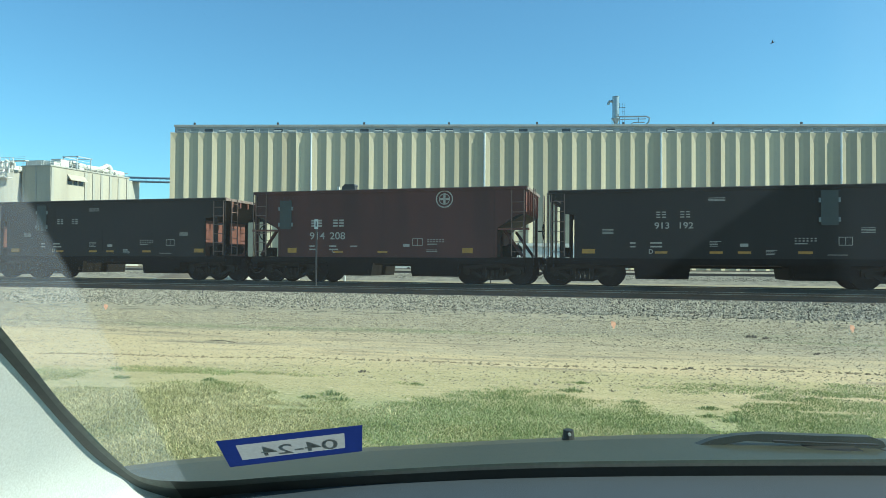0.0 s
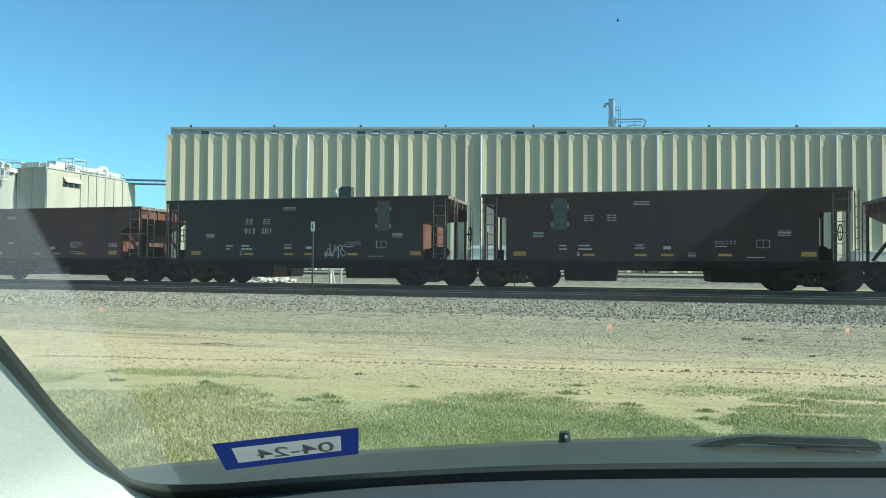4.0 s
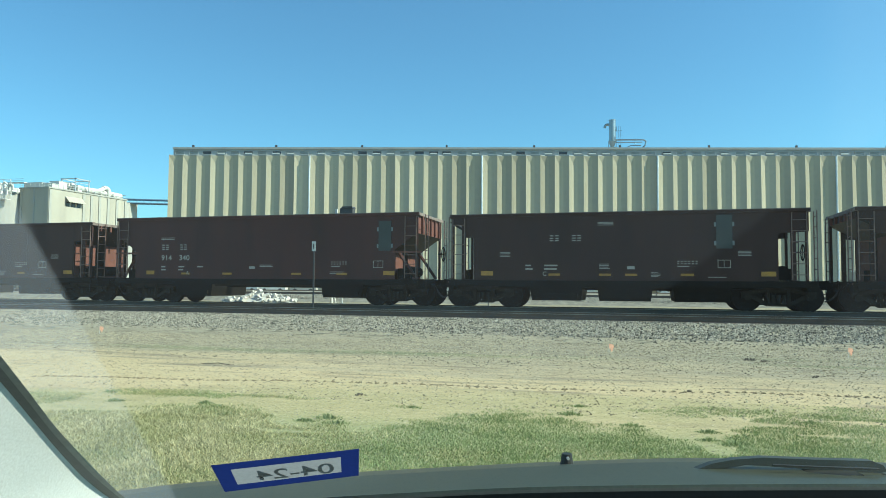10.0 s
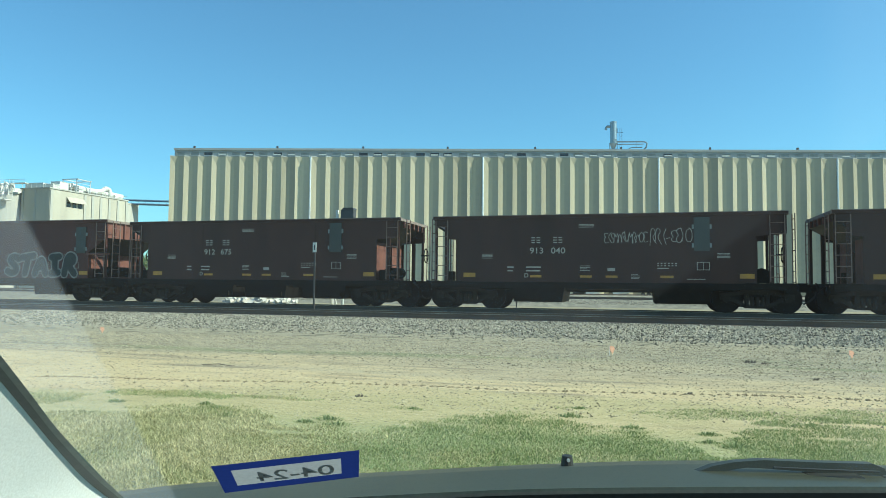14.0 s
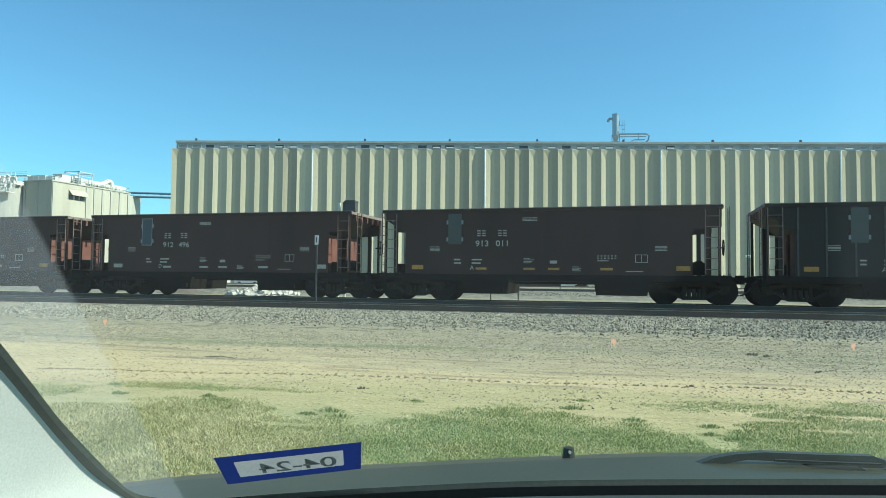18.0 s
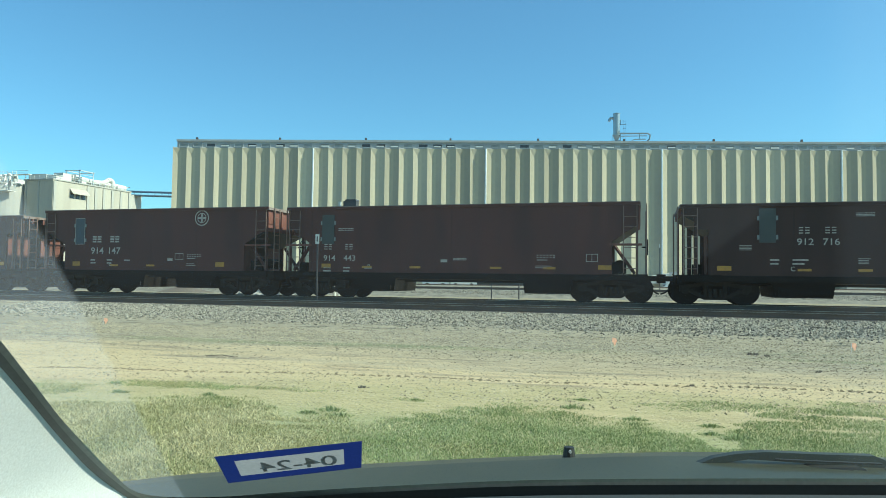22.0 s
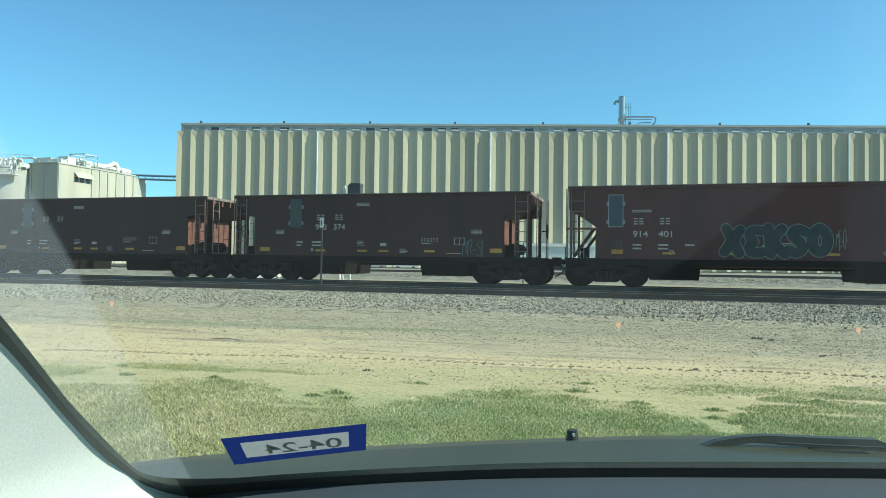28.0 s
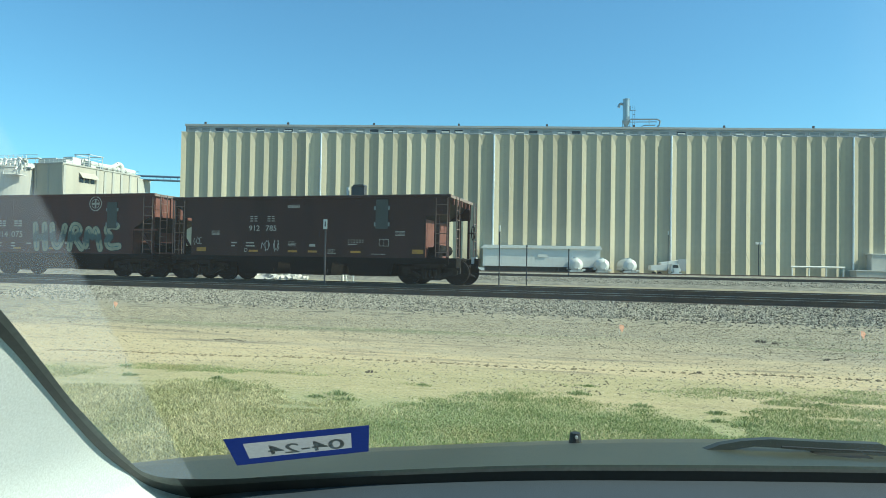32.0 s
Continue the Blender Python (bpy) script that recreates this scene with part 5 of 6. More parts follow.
def cover(x, y):
    """How much grass grows here: a closed sward near the car, thinning into islands beyond."""
    n1 = noise.noise((x * 0.9, y * 2.2, 3.0))
    n2 = noise.noise((x * 3.2, y * 6.0, 7.0))
    edge = float(np.interp(x / y, [a for a, _ in SWARD], [b for _, b in SWARD])) + 0.22 * n2 + 0.12 * n1 + 0.12 * noise.noise((x * 9, y * 14, 2.0))
    c = (1 - smooth01(y, edge - 0.3, edge + 0.22)) * (1.05 - 0.2 * smooth01(y, 5.0, 6.6) + 0.35 * n1 + 0.4 * n2)
    for ix, iy, w, d, k in ISLANDS:
        q = math.hypot((x - ix) / w, (y - iy) / d) + 0.55 * n2
        c = max(c, k * (1 - smooth01(q, 0.55, 1.15)) * (0.75 + 0.9 * n1))
    for bx, by, w, d in BARE:
        q = math.hypot((x - bx) / w, (y - by) / d) + 0.5 * n2
        c *= 0.05 + 0.95 * smooth01(q, 0.75, 1.2)
    return max(0.006 * (y < 7.6), min(1.0, c))


def lush(x, y):
    n = noise.noise((x * 1.3, y * 2.0, 11.0))
    return cover(x, y) * min(1.0, max(0.10, 0.12 + 0.85 * smooth01(x / y, -0.5, -0.33) + 0.6 * smooth01(y, 5.6, 6.4) + 0.5 * n))


def dry(x, y):
    n = noise.noise((x * 1.3, y * 2.0, 11.0))
    return cover(x, y) * min(1.0, max(0.08, 0.9 - 0.75 * smooth01(x / y, -0.5, -0.33) - 0.45 * smooth01(y, 5.5, 6.6) - 0.5 * n))


def tuft(x, y, seed, size=0.16, count=90, dark=True):
    rnd = random.Random(seed)
    v, f = [], []
    for _ in range(count):
        a, r = rnd.uniform(0, 6.28), size * rnd.random() ** 0.7 * 2.4
        px, py = r * math.cos(a), r * math.sin(a) * 0.6
        h = size * rnd.uniform(0.3, 1.0) * (1.2 - 0.4 * r / size)
        b = rnd.uniform(0, 6.28)
        w = 0.004
        c, s = math.cos(b) * w, math.sin(b) * w
        ex, ey = px * 1.25 + rnd.uniform(-0.9, 0.9) * h, py * 1.25 + rnd.uniform(-0.9, 0.9) * h
        k = len(v)
        v += [(px - c, py - s, -0.01), (px + c, py + s, -0.01), ((px + ex) / 2 + c, (py + ey) / 2 + s, h * 0.65), ((px + ex) / 2 - c, (py + ey) / 2 - s, h * 0.65), (ex, ey, h)]
        f += [(k, k + 1, k + 2, k + 3), (k + 3, k + 2, k + 4)]
    me = bpy.data.meshes.new("weed_tuft")
    me.from_pydata(v, [], f)
    ob = part("weed_tuft", me, WEED, at=pose(x, y, ground_height(x, y)))
    tagged(ob, "dark green weed tuft in dry ground", "weed", group="weed tufts")


WEED = island_material("weed_leaf", (0.15, 0.20, 0.085), (0.31, 0.37, 0.17), 0.6, thin=0.4)
grass_patch("green_grass", (0.15, 0.205, 0.08), (0.36, 0.43, 0.20), "short green grass on the verge", lush, 190000, 1, (0.010, 0.034))
grass_patch("dry_grass", (0.20, 0.21, 0.10), (0.72, 0.64, 0.38), "dry yellow grass on the verge", dry, 120000, 2, (0.014, 0.05), 1.1)
for i, (x, y, s) in enumerate(((-2.6, 6.12, 0.17), (-2.42, 5.92, 0.15), (-2.75, 5.95, 0.12), (-3.55, 5.95, 0.13), (-5.1, 6.35, 0.12), (0.78, 6.42, 0.12), (0.92, 5.95, 0.16), (0.74, 6.08, 0.12), (0.15, 6.55, 0.12), (-0.42, 6.95, 0.15), (-0.36, 7.42, 0.09), (-2.0, 6.88, 0.07), (-4.1, 6.45, 0.11), (1.75, 7.1, 0.1), (-5.6, 6.9, 0.1))):
    tuft(x, y, i, s * 0.36, 120)
scatter("ballast", BALLAST_STONES, "grey crushed-rock ballast on the track shoulder", "ballast", 27000, shoulder, (0.018, 0.043), 3, 0.85)
scatter("track_ballast", BALLAST_STONES, "grey crushed-rock ballast between the rails", "ballast", 5000, between_tracks, (0.025, 0.05), 4, 0.8)
scatter("road_gravel", PEBBLES, "loose gravel on the dirt track", "gravel", 46000, road, (0.004, 0.019), 5, 0.7)

DARK_STONES = island_material("dark_gravel_stone", (0.05, 0.047, 0.04), (0.24, 0.215, 0.165))


def gravel_belt(rnd):
    y = 15.9 - 5.2 * rnd.random() ** 1.6
    x = rnd.uniform(-0.85, 0.42) * (y + 3)
    return x, y, ground_height(x, y)


scatter("dark_gravel", DARK_STONES, "dark loose stones strewn over the gravel track", "gravel", 4200, gravel_belt, (0.006, 0.025), 51, 0.7)


def clod(x, y, w, d, h, seed, mat, name, label, cat):
    rnd = random.Random(seed)
    g = Geo()
    for _ in range(7):
        a = rnd.uniform(0, 6.28)
        px, py = w * 0.4 * rnd.uniform(-1, 1), d * 0.4 * rnd.uniform(-1, 1)
        g.rod((px, py, -0.02), (px + rnd.uniform(-0.03, 0.03), py, h * rnd.uniform(0.5, 1)), w * rnd.uniform(0.12, 0.25), 6, w * 0.06)
    ob = part(name, g, mat, at=pose(x, y, ground_height(x, y)))
    tagged(ob, label, cat)


def tyre_track(x0, y0, x1, y1, seed):
    """A line of small clods pressed up by a wheel."""
    rnd = random.Random(seed)

    def place(_):
        f = rnd.randrange(36) / 36 + rnd.gauss(0, 0.004)
        x, y = x0 + (x1 - x0) * f, y0 + (y1 - y0) * f + rnd.gauss(0, 0.022) + 0.05 * math.sin(f * 9)
        return x, y, ground_height(x, y)
    ob = scatter("tyre_track", PEBBLES, "line of small clods along a tyre track", "tyre track", 210, place, (0.012, 0.03), seed, 0.6)
    ob.data.materials[0] = RUT


RUT = material("pressed_dirt", (0.20, 0.16, 0.10), 0.95, tint=(0.30, 0.24, 0.16), scale=12, amount=0.8)
CLOD = material("dark_earth", (0.10, 0.085, 0.07), 0.95, tint=(0.18, 0.15, 0.12), scale=12, amount=0.8)
for i, (x, y, w) in enumerate(((2.29, 13.17, 0.2), (2.5, 13.0, 0.14), (0.85, 8.88, 0.07), (-11.3, 18.4, 0.28), (-2.79, 7.46, 0.1), (2.7, 10.75, 0.08), (-1.7, 11.4, 0.08))):
    clod(x, y, w, w * 0.5, 0.02 + w * 0.12, i, CLOD, "earth_clod", "dark clod of earth on the dirt track", "clod")
for i, (x, y, a, ln) in enumerate(((-5.91, 9.59, 4, 0.5), (1.5, 16.6, 6, 0.5))):
    g = Geo().tube([(-ln / 2, 0, 0.02), (0, 0.03, 0.035), (ln / 2, -0.02, 0.015)], 0.006, 5)
    tagged(part("stick", g, CLOD, at=pose(x, y, ground_height(x, y), 0, 0, a)), "dark dry stick lying on the dirt", "stick")
tyre_track(-3.4, 8.4, 0.8, 8.82, 31)
tyre_track(0.8, 8.82, 4.4, 9.2, 33)
tyre_track(-7.5, 7.8, -3.4, 8.4, 32)
for x, y in ((-0.1, 13.52), (4.12, 14.1), (-12.4, 14.8)):
    fl = thing("marker_flag", pose(x, y, VERGE, 0, 0, 22), "small orange utility marker flag in the gravel", "marker flag", group="marker flags")
    part("wire", Geo().rod((0, 0, 0), (0, 0, 0.18), 0.004, 5), GALV, fl)
    part("flag", Geo().prism([(0, 0.10), (0.07, 0.08), (0.10, 0.12), (0.08, 0.17), (0, 0.18)], -0.003, 0.003).prism([(0.02, 0.09), (0.05, 0.03), (0.08, 0.08)], -0.012, -0.006), ORANGE, fl)


# ---- between and behind the tracks ----
def build_sign_post():
    p = thing("sign_post", pose(-10.18, 22.5, -0.17), "thin dark post with a small white plate", "sign post")
    part("post", Geo().box(-0.025, 0.025, -0.02, 0.02, -0.1, 2.3), DARK_METAL, p)
    pl = part("plate", Geo().box(-0.07, 0.07, -0.035, -0.022, 2.08, 2.42), WHITE_METAL, p, "white plate with a dark mark")
    part("mark", Geo().box(-0.022, 0.022, -0.039, -0.036, 2.16, 2.34), DARK_METAL, pl)


def build_signal():
    p = thing("signal_mast", pose(-12.3, 30, VERGE), "signal mast with a black head seen from behind", "signal")
    part("mast", Geo().rod((0.15, 0, 0), (0.15, 0, 4.5), 0.06, 8), GALV, p)
    part("head", Geo().box(0.06, 0.68, -0.2, 0.15, 4.36, 4.78), DARK_METAL, p, "black signal head")
    part("hood", Geo().prism([(0.12, 4.78), (0.70, 4.78), (0.66, 4.86), (0.2, 4.86)], -0.25, 0.2), DARK_METAL, p)
    part("bracket", Geo().box(-0.42, 0.62, -0.03, 0.03, 4.3, 4.36), DARK_METAL, p)
    part("lamp", Geo().box(-0.24, -0.14, -0.05, 0.05, 4.4, 4.78), WHITE_METAL, p)
    st = thing("switch_stand", pose(-12.5, 29.6, VERGE), "low switch stand with pale arms", "switch stand")
    part("base", Geo().box(-0.3, 0.3, -0.2, 0.2, 0, 0.18), DARK_METAL, st)
    part("column", Geo().rod((0, 0, 0.15), (0, 0, 1.05), 0.07, 8), WHITE_METAL, st)
    part("lever", Geo().tube([(0, -0.05, 0.9), (0.14, -0.1, 0.98), (0.3, -0.1, 0.2)], 0.03, 6), WHITE_METAL, st)
    part("target", Geo().box(-0.12, -0.06, -0.02, 0.02, 0.95, 1.2).box(0.06, 0.12, -0.02, 0.02, 0.95, 1.2), WHITE_METAL, st)


def build_posts():
    for x, y, h in ((-8.0, 45, 3.5), (-6.2, 45, 2.5), (-3.9, 50, 2.4), (4.5, 80, 5.0)):
        p = thing("yard_post", pose(x, y, VERGE), "thin dark post in the yard", "post", group="yard posts")
        part("shaft", Geo().box(-0.035, 0.035, -0.03, 0.03, 0, h), DARK_METAL, p)
        part("cap", Geo().box(-0.05, 0.05, -0.04, 0.04, h, h + 0.12 + (0.3 if h > 3 else 0)), WHITE_METAL if h > 3 else DARK_METAL, p)


def build_rubble():
    rnd = random.Random(12)
    r = thing("rubble_heap", pose(-25.0, 46, VERGE), "heap of pale broken concrete beside the track", "rubble heap")
    g = Geo()
    for i in range(110):
        a, d = rnd.uniform(0, 6.28), rnd.random() ** 0.6
        x, y = 2.9 * d * math.cos(a), 1.3 * d * math.sin(a)
        z = 0.75 * (1 - d) * rnd.uniform(0.5, 1)
        s = rnd.uniform(0.10, 0.24)
        q = Geo().box(-s, s, -s * 0.7, s * 0.7, -s * 0.5, s * 0.5).mesh("chunk") if i < 60 else None
        rot = pose(x, y, z + s * 0.4, rnd.uniform(-40, 40), rnd.uniform(-40, 40), rnd.uniform(0, 180))
        if q:
            part("chunk", q, CHALK, r, at=rot)
        else:
            k = len(g.v)
            b = Geo().box(-s, s, -s * 0.7, s * 0.7, -s * 0.5, s * 0.5)
            g.v += [tuple(rot @ Vector(p)) for p in b.v]
            g.f += [tuple(k + j for j in fc) for fc in b.f]
    ob = part("small_chunks", g, CHALK, r)
    tagged(ob, kind="stuff")
    m = Geo()
    n = 20
    m.v = [(0, 0, 0.5)] + [(3.0 * math.cos(6.283 * i / n), 1.35 * math.sin(6.283 * i / n), -0.02) for i in range(n)]
    m.f = [(0, 1 + i, 1 + (i + 1) % n) for i in range(n)]
    part("core", m, CHALK, r)
    s = thing("brush_heap", pose(-33, 48, VERGE), "low brown heap of brush and soil", "brush heap")
    g = Geo()
    g.v = [(0, 0, 0.55)] + [(2.6 * math.cos(6.283 * i / n) * rnd.uniform(0.8, 1.1), 1.1 * math.sin(6.283 * i / n), -0.02) for i in range(n)]
    g.f = [(0, 1 + i, 1 + (i + 1) % n) for i in range(n)]
    part("soil", g, CLOD, s)


def on_facade(a, d=0.0):
    """A place a metres along the elevator's front and d metres before it."""
    c, s = math.cos(radians(FACADE_ANGLE)), math.sin(radians(FACADE_ANGLE))
    return a * c + d * s, FACADE_Y + a * s - d * c


def facade_pose(a, d, z=VERGE):
    x, y = on_facade(a, d)
    return pose(x, y, z, 0, 0, FACADE_ANGLE)


def build_shed():
    s = thing("loading_shed", facade_pose(-25.7, 4.5), "long pale metal-clad shed raised on dark legs", "shed")
    part("body", Geo().box(0, 20.4, 0, 4, 1.25, 4.4), WHITE_METAL, s)
    part("roof", Geo().prism([(-0.5, 4.4), (20.7, 4.4), (20.4, 4.95), (0.2, 4.95)], -0.3, 4.2), WHITE_METAL, s)
    rib = Geo().box(-0.04, 0.04, -0.016, -0.002, 1.25, 4.4).mesh("cladding_rib")
    for i in range(28):
        part("cladding_rib", rib, WHITE_METAL, s, at=pose(0.4 + i * 0.74, 0, 0))
    leg = Geo().box(-0.15, 0.15, 0.2, 0.5, 0, 1.25).mesh("leg")
    for i in range(7):
        part("leg", leg, DARK_METAL, s, at=pose(0.4 + i * 3.25, 0, 0))
    part("sign_plate", Geo().box(9.6, 11.2, -0.1, -0.065, 2.9, 3.5), WHITE_METAL, s)
    part("dark_skirt", Geo().box(0.3, 20.2, 1.2, 1.3, 0.2, 1.25), DARK_METAL, s)


def tank_trailer(a, label):
    t = thing("tank_trailer", facade_pose(a, 6.5), label, "tank trailer", group="tank trailers")
    part("tank", Geo().rod((0, 0, 1.65), (0, 5.5, 1.65), 1.15, 20), WHITE_METAL, t)
    part("rear_head", Geo().rod((0, -0.35, 1.65), (0, 0, 1.65), 0.6, 20, 1.15), WHITE_METAL, t)
    part("frame", Geo().box(-0.6, 0.6, -0.2, 5.8, 0.5, 0.7), DARK_METAL, t)
    part("ladder", Geo().box(-0.25, -0.2, -0.5, -0.45, 0.7, 2.6).box(0.2, 0.25, -0.5, -0.45, 0.7, 2.6), GALV, t)
    for x in (-1.0, 1.0):
        w = part("wheel", Geo().rod((x - 0.14, 0.6, 0.48), (x + 0.14, 0.6, 0.48), 0.48, 16), TYRE, t)
        part("rim", Geo().rod((x - 0.15, 0.6, 0.48), (x + 0.15, 0.6, 0.48), 0.25, 12), GALV, w)
    part("bumper", Geo().box(-1.15, 1.15, -0.35, -0.25, 0.45, 0.75), WHITE_METAL, t)
    part("manhole", Geo().rod((0, 1.2, 2.75), (0, 1.2, 2.98), 0.4, 12).rod((0, 3.6, 2.75), (0, 3.6, 2.95), 0.4, 12), GALV, t)
    part("hose_tray", Geo().rod((-1.25, 0.2, 1.0), (-1.25, 5.0, 1.0), 0.16, 8), GALV, t)
    part("outlet_valve", Geo().rod((0.4, -0.9, 0.8), (0.4, -0.2, 0.9), 0.22, 10).box(0.9, 1.5, -0.5, -0.3, 0.7, 1.0), WHITE_METAL, t)


def box_truck(a):
    t = thing("flatbed_truck", facade_pose(a, 6.0) @ Matrix.Scale(0.8, 4), "white hauling truck with a grain trailer by the elevator", "truck")
    part("trailer_box", Geo().prism([(-0.2, 1.2), (3.0, 1.2), (3.4, 2.0), (3.4, 2.5), (-0.2, 2.3)], 0.6, 3.4), WHITE_METAL, t, "long white grain trailer")
    part("rear_box", Geo().prism([(2.6, 1.6), (7.9, 1.2), (7.9, 3.7), (2.6, 2.9)], 3.6, 6.0), WHITE_METAL, t, "tall white box trailer")
    part("box_end", Geo().box(6.2, 7.95, 3.5, 3.62, 1.1, 3.75), CLADDING, t)
    part("cab", Geo().prism([(3.5, 0.6), (5.6, 0.6), (5.6, 1.6), (5.4, 1.8), (5.2, 2.6), (3.7, 2.6)], -0.9, 1.0), WHITE_METAL, t)
    part("windscreen", Geo().prism([(3.9, 1.75), (5.15, 1.75), (5.0, 2.45), (3.95, 2.45)], -0.94, -0.902), DARK_GLASS, t)
    part("grille", Geo().box(4.0, 5.1, -1.5, -0.92, 0.75, 1.6).box(4.1, 5.0, -1.53, -1.502, 0.85, 1.5), GALV, t, "ribbed metal grille")
    part("bumper", Geo().box(3.5, 5.6, -1.6, -1.45, 0.4, 0.75), GALV, t)
    for x in (3.6, 5.25):
        w = part("wheel", Geo().rod((x, -0.8, 0.48), (x + 0.3, -0.8, 0.48), 0.48, 16), TYRE, t)
        part("rim", Geo().rod((x - 0.01, -0.8, 0.48), (x + 0.31, -0.8, 0.48), 0.24, 12), GALV, w)
    for x in (0.4, 1.6):
        part("trailer_wheel", Geo().rod((x, 0.7, 0.48), (x, 1.0, 0.48), 0.48, 16), TYRE, t)


def build_far_yard():
    build_shed()
    for a, lab in ((-9.7, "white tank trailer seen from its rounded rear"), (-5.2, "white tank trailer with a dark frame"), (-0.6, "white round tank trailer")):
        tank_trailer(a, lab)
    box_truck(3.4)
    pr = thing("pipe_frame", facade_pose(28.2, 2.5), "pale pipe frame before the elevator wall", "pipe frame")
    for i in range(4):
        part("upright", Geo().rod((i * 2.9, 0, 0), (i * 2.9, 0, 2.0), 0.13, 8), WHITE_METAL, pr)
        part("brace", Geo().rod((i * 2.9, 0, 0.2), (i * 2.9 + 0.6, 1.2, 1.8), 0.08, 6), WHITE_METAL, pr)
    part("top_pipe", Geo().rod((-0.2, 0, 2.0), (8.9, 0, 2.0), 0.17, 8), WHITE_METAL, pr)
    for a, w, h, m in ((38.6, 6.5, 1.45, GREY_WALL), (45.6, 4.5, 1.6, WHITE_METAL), (42.2, 8, 4.4, GREY_WALL)):
        b = thing("yard_cabin", facade_pose(a, 3.5 if h < 4 else 1.5), "low pale metal cabin at the elevator foot", "cabin", group="yard cabins")
        part("body", Geo().box(0, w, 0, 2.2, 0, h), m, b)
        part("roof", Geo().box(-0.15, w + 0.15, -0.15, 2.35, h, h + 0.15), WHITE_METAL, b)
        part("door", Geo().box(w * 0.3, w * 0.3 + 0.9, -0.03, -0.002, 0, min(2.0, h - 0.3)), GREY_WALL, b)
    lp = thing("yard_lamp", facade_pose(21.5, 5), "dark lamp post with two heads", "lamp post")
    part("pole", Geo().rod((0, 0, 0), (0, 0, 6.0), 0.09, 8), DARK_METAL, lp)
    for x in (-0.3, 0.3):
        part("lamp_head", Geo().box(x - 0.25, x + 0.25, -0.2, 0.2, 5.7, 6.1), WHITE_METAL, lp)
    # a third track on a low gravel bank
    for d in (-0.75, 0.75):
        ob = part("yard_rail", Geo().box(-220, 260, 52 + d - 0.04, 52 + d + 0.04, 0.0, 0.16), RAIL)
        tagged(ob, "rusty rail of the yard track", "rail", kind="structure")
    bank = Geo()
    prof = ((48.0, VERGE - 0.02), (49.6, -0.02), (54.4, -0.02), (56.0, VERGE - 0.02))
    for x in (-220, 260):
        bank.v += [(x, y, z) for y, z in prof]
    bank.f = [(i, i + 1, 5 + i, 4 + i) for i in range(3)]
    tagged(part("yard_bank", bank, GRAVEL), "grey gravel bank of the yard track", "track bed", kind="structure")

    def bank_place(rnd):
        y = rnd.uniform(48.7, 49.9)
        return rnd.uniform(-46, 24), y, VERGE + max(0, min(1.6, y - 48)) * 0.31
    scatter("bank_stones", BALLAST_STONES, "grey crushed rock on the yard track bank", "ballast", 8000, bank_place, (0.025, 0.06), 41, 0.8)
    # siding in front of the elevator
    x0, y0 = on_facade(-90, 16)
    for d in (0.0, 1.5):
        ob = part("siding_rail", Geo().box(-40, 180, d - 0.04, d + 0.04, 0, 0.16), RAIL, at=pose(x0, y0, VERGE + 0.32, 0, 0, FACADE_ANGLE))
        tagged(ob, "far siding rail in front of the elevator", "rail", kind="structure")
    g = Geo()
    prof = ((-3.4, -0.05), (-1.6, 0.3), (3.2, 0.3), (5.0, -0.05))
    for x in (-40, 180):
        g.v += [(x, y, z) for y, z in prof]
    g.f = [(i, i + 1, 4 + i + 1, 4 + i) for i in range(3)]
    ob = part("siding_bed", g, GRAVEL, at=pose(x0, y0, VERGE, 0, 0, FACADE_ANGLE))
    tagged(ob, "grey gravel bed of the far siding", "track bed", kind="structure")
    # parked cars on the far side, seen low under the train
    rnd = random.Random(4)
    for i in range(9):
        c = thing("parked_car", facade_pose(-72 + i * 5.3 + rnd.uniform(-0.4, 0.4), 9), "pale car parked in a row by the elevator", "car", group="parked cars")
        paint = rnd.choice((WHITE_METAL, GALV, GREY_WALL))
        part("body", Geo().prism([(0, 0.35), (4.4, 0.35), (4.4, 0.9), (3.5, 1.0), (2.9, 1.5), (1.2, 1.5), (0.5, 1.0), (0, 0.9)], -0.9, 0.9), paint, c)
        part("side_glass", Geo().prism([(0.8, 1.02), (3.3, 1.02), (2.8, 1.42), (1.3, 1.42)], -0.915, -0.902), DARK_GLASS, c)
        for x in (0.85, 3.5):
            part("wheel", Geo().rod((x, -0.92, 0.33), (x, -0.7, 0.33), 0.33, 14), TYRE, c)


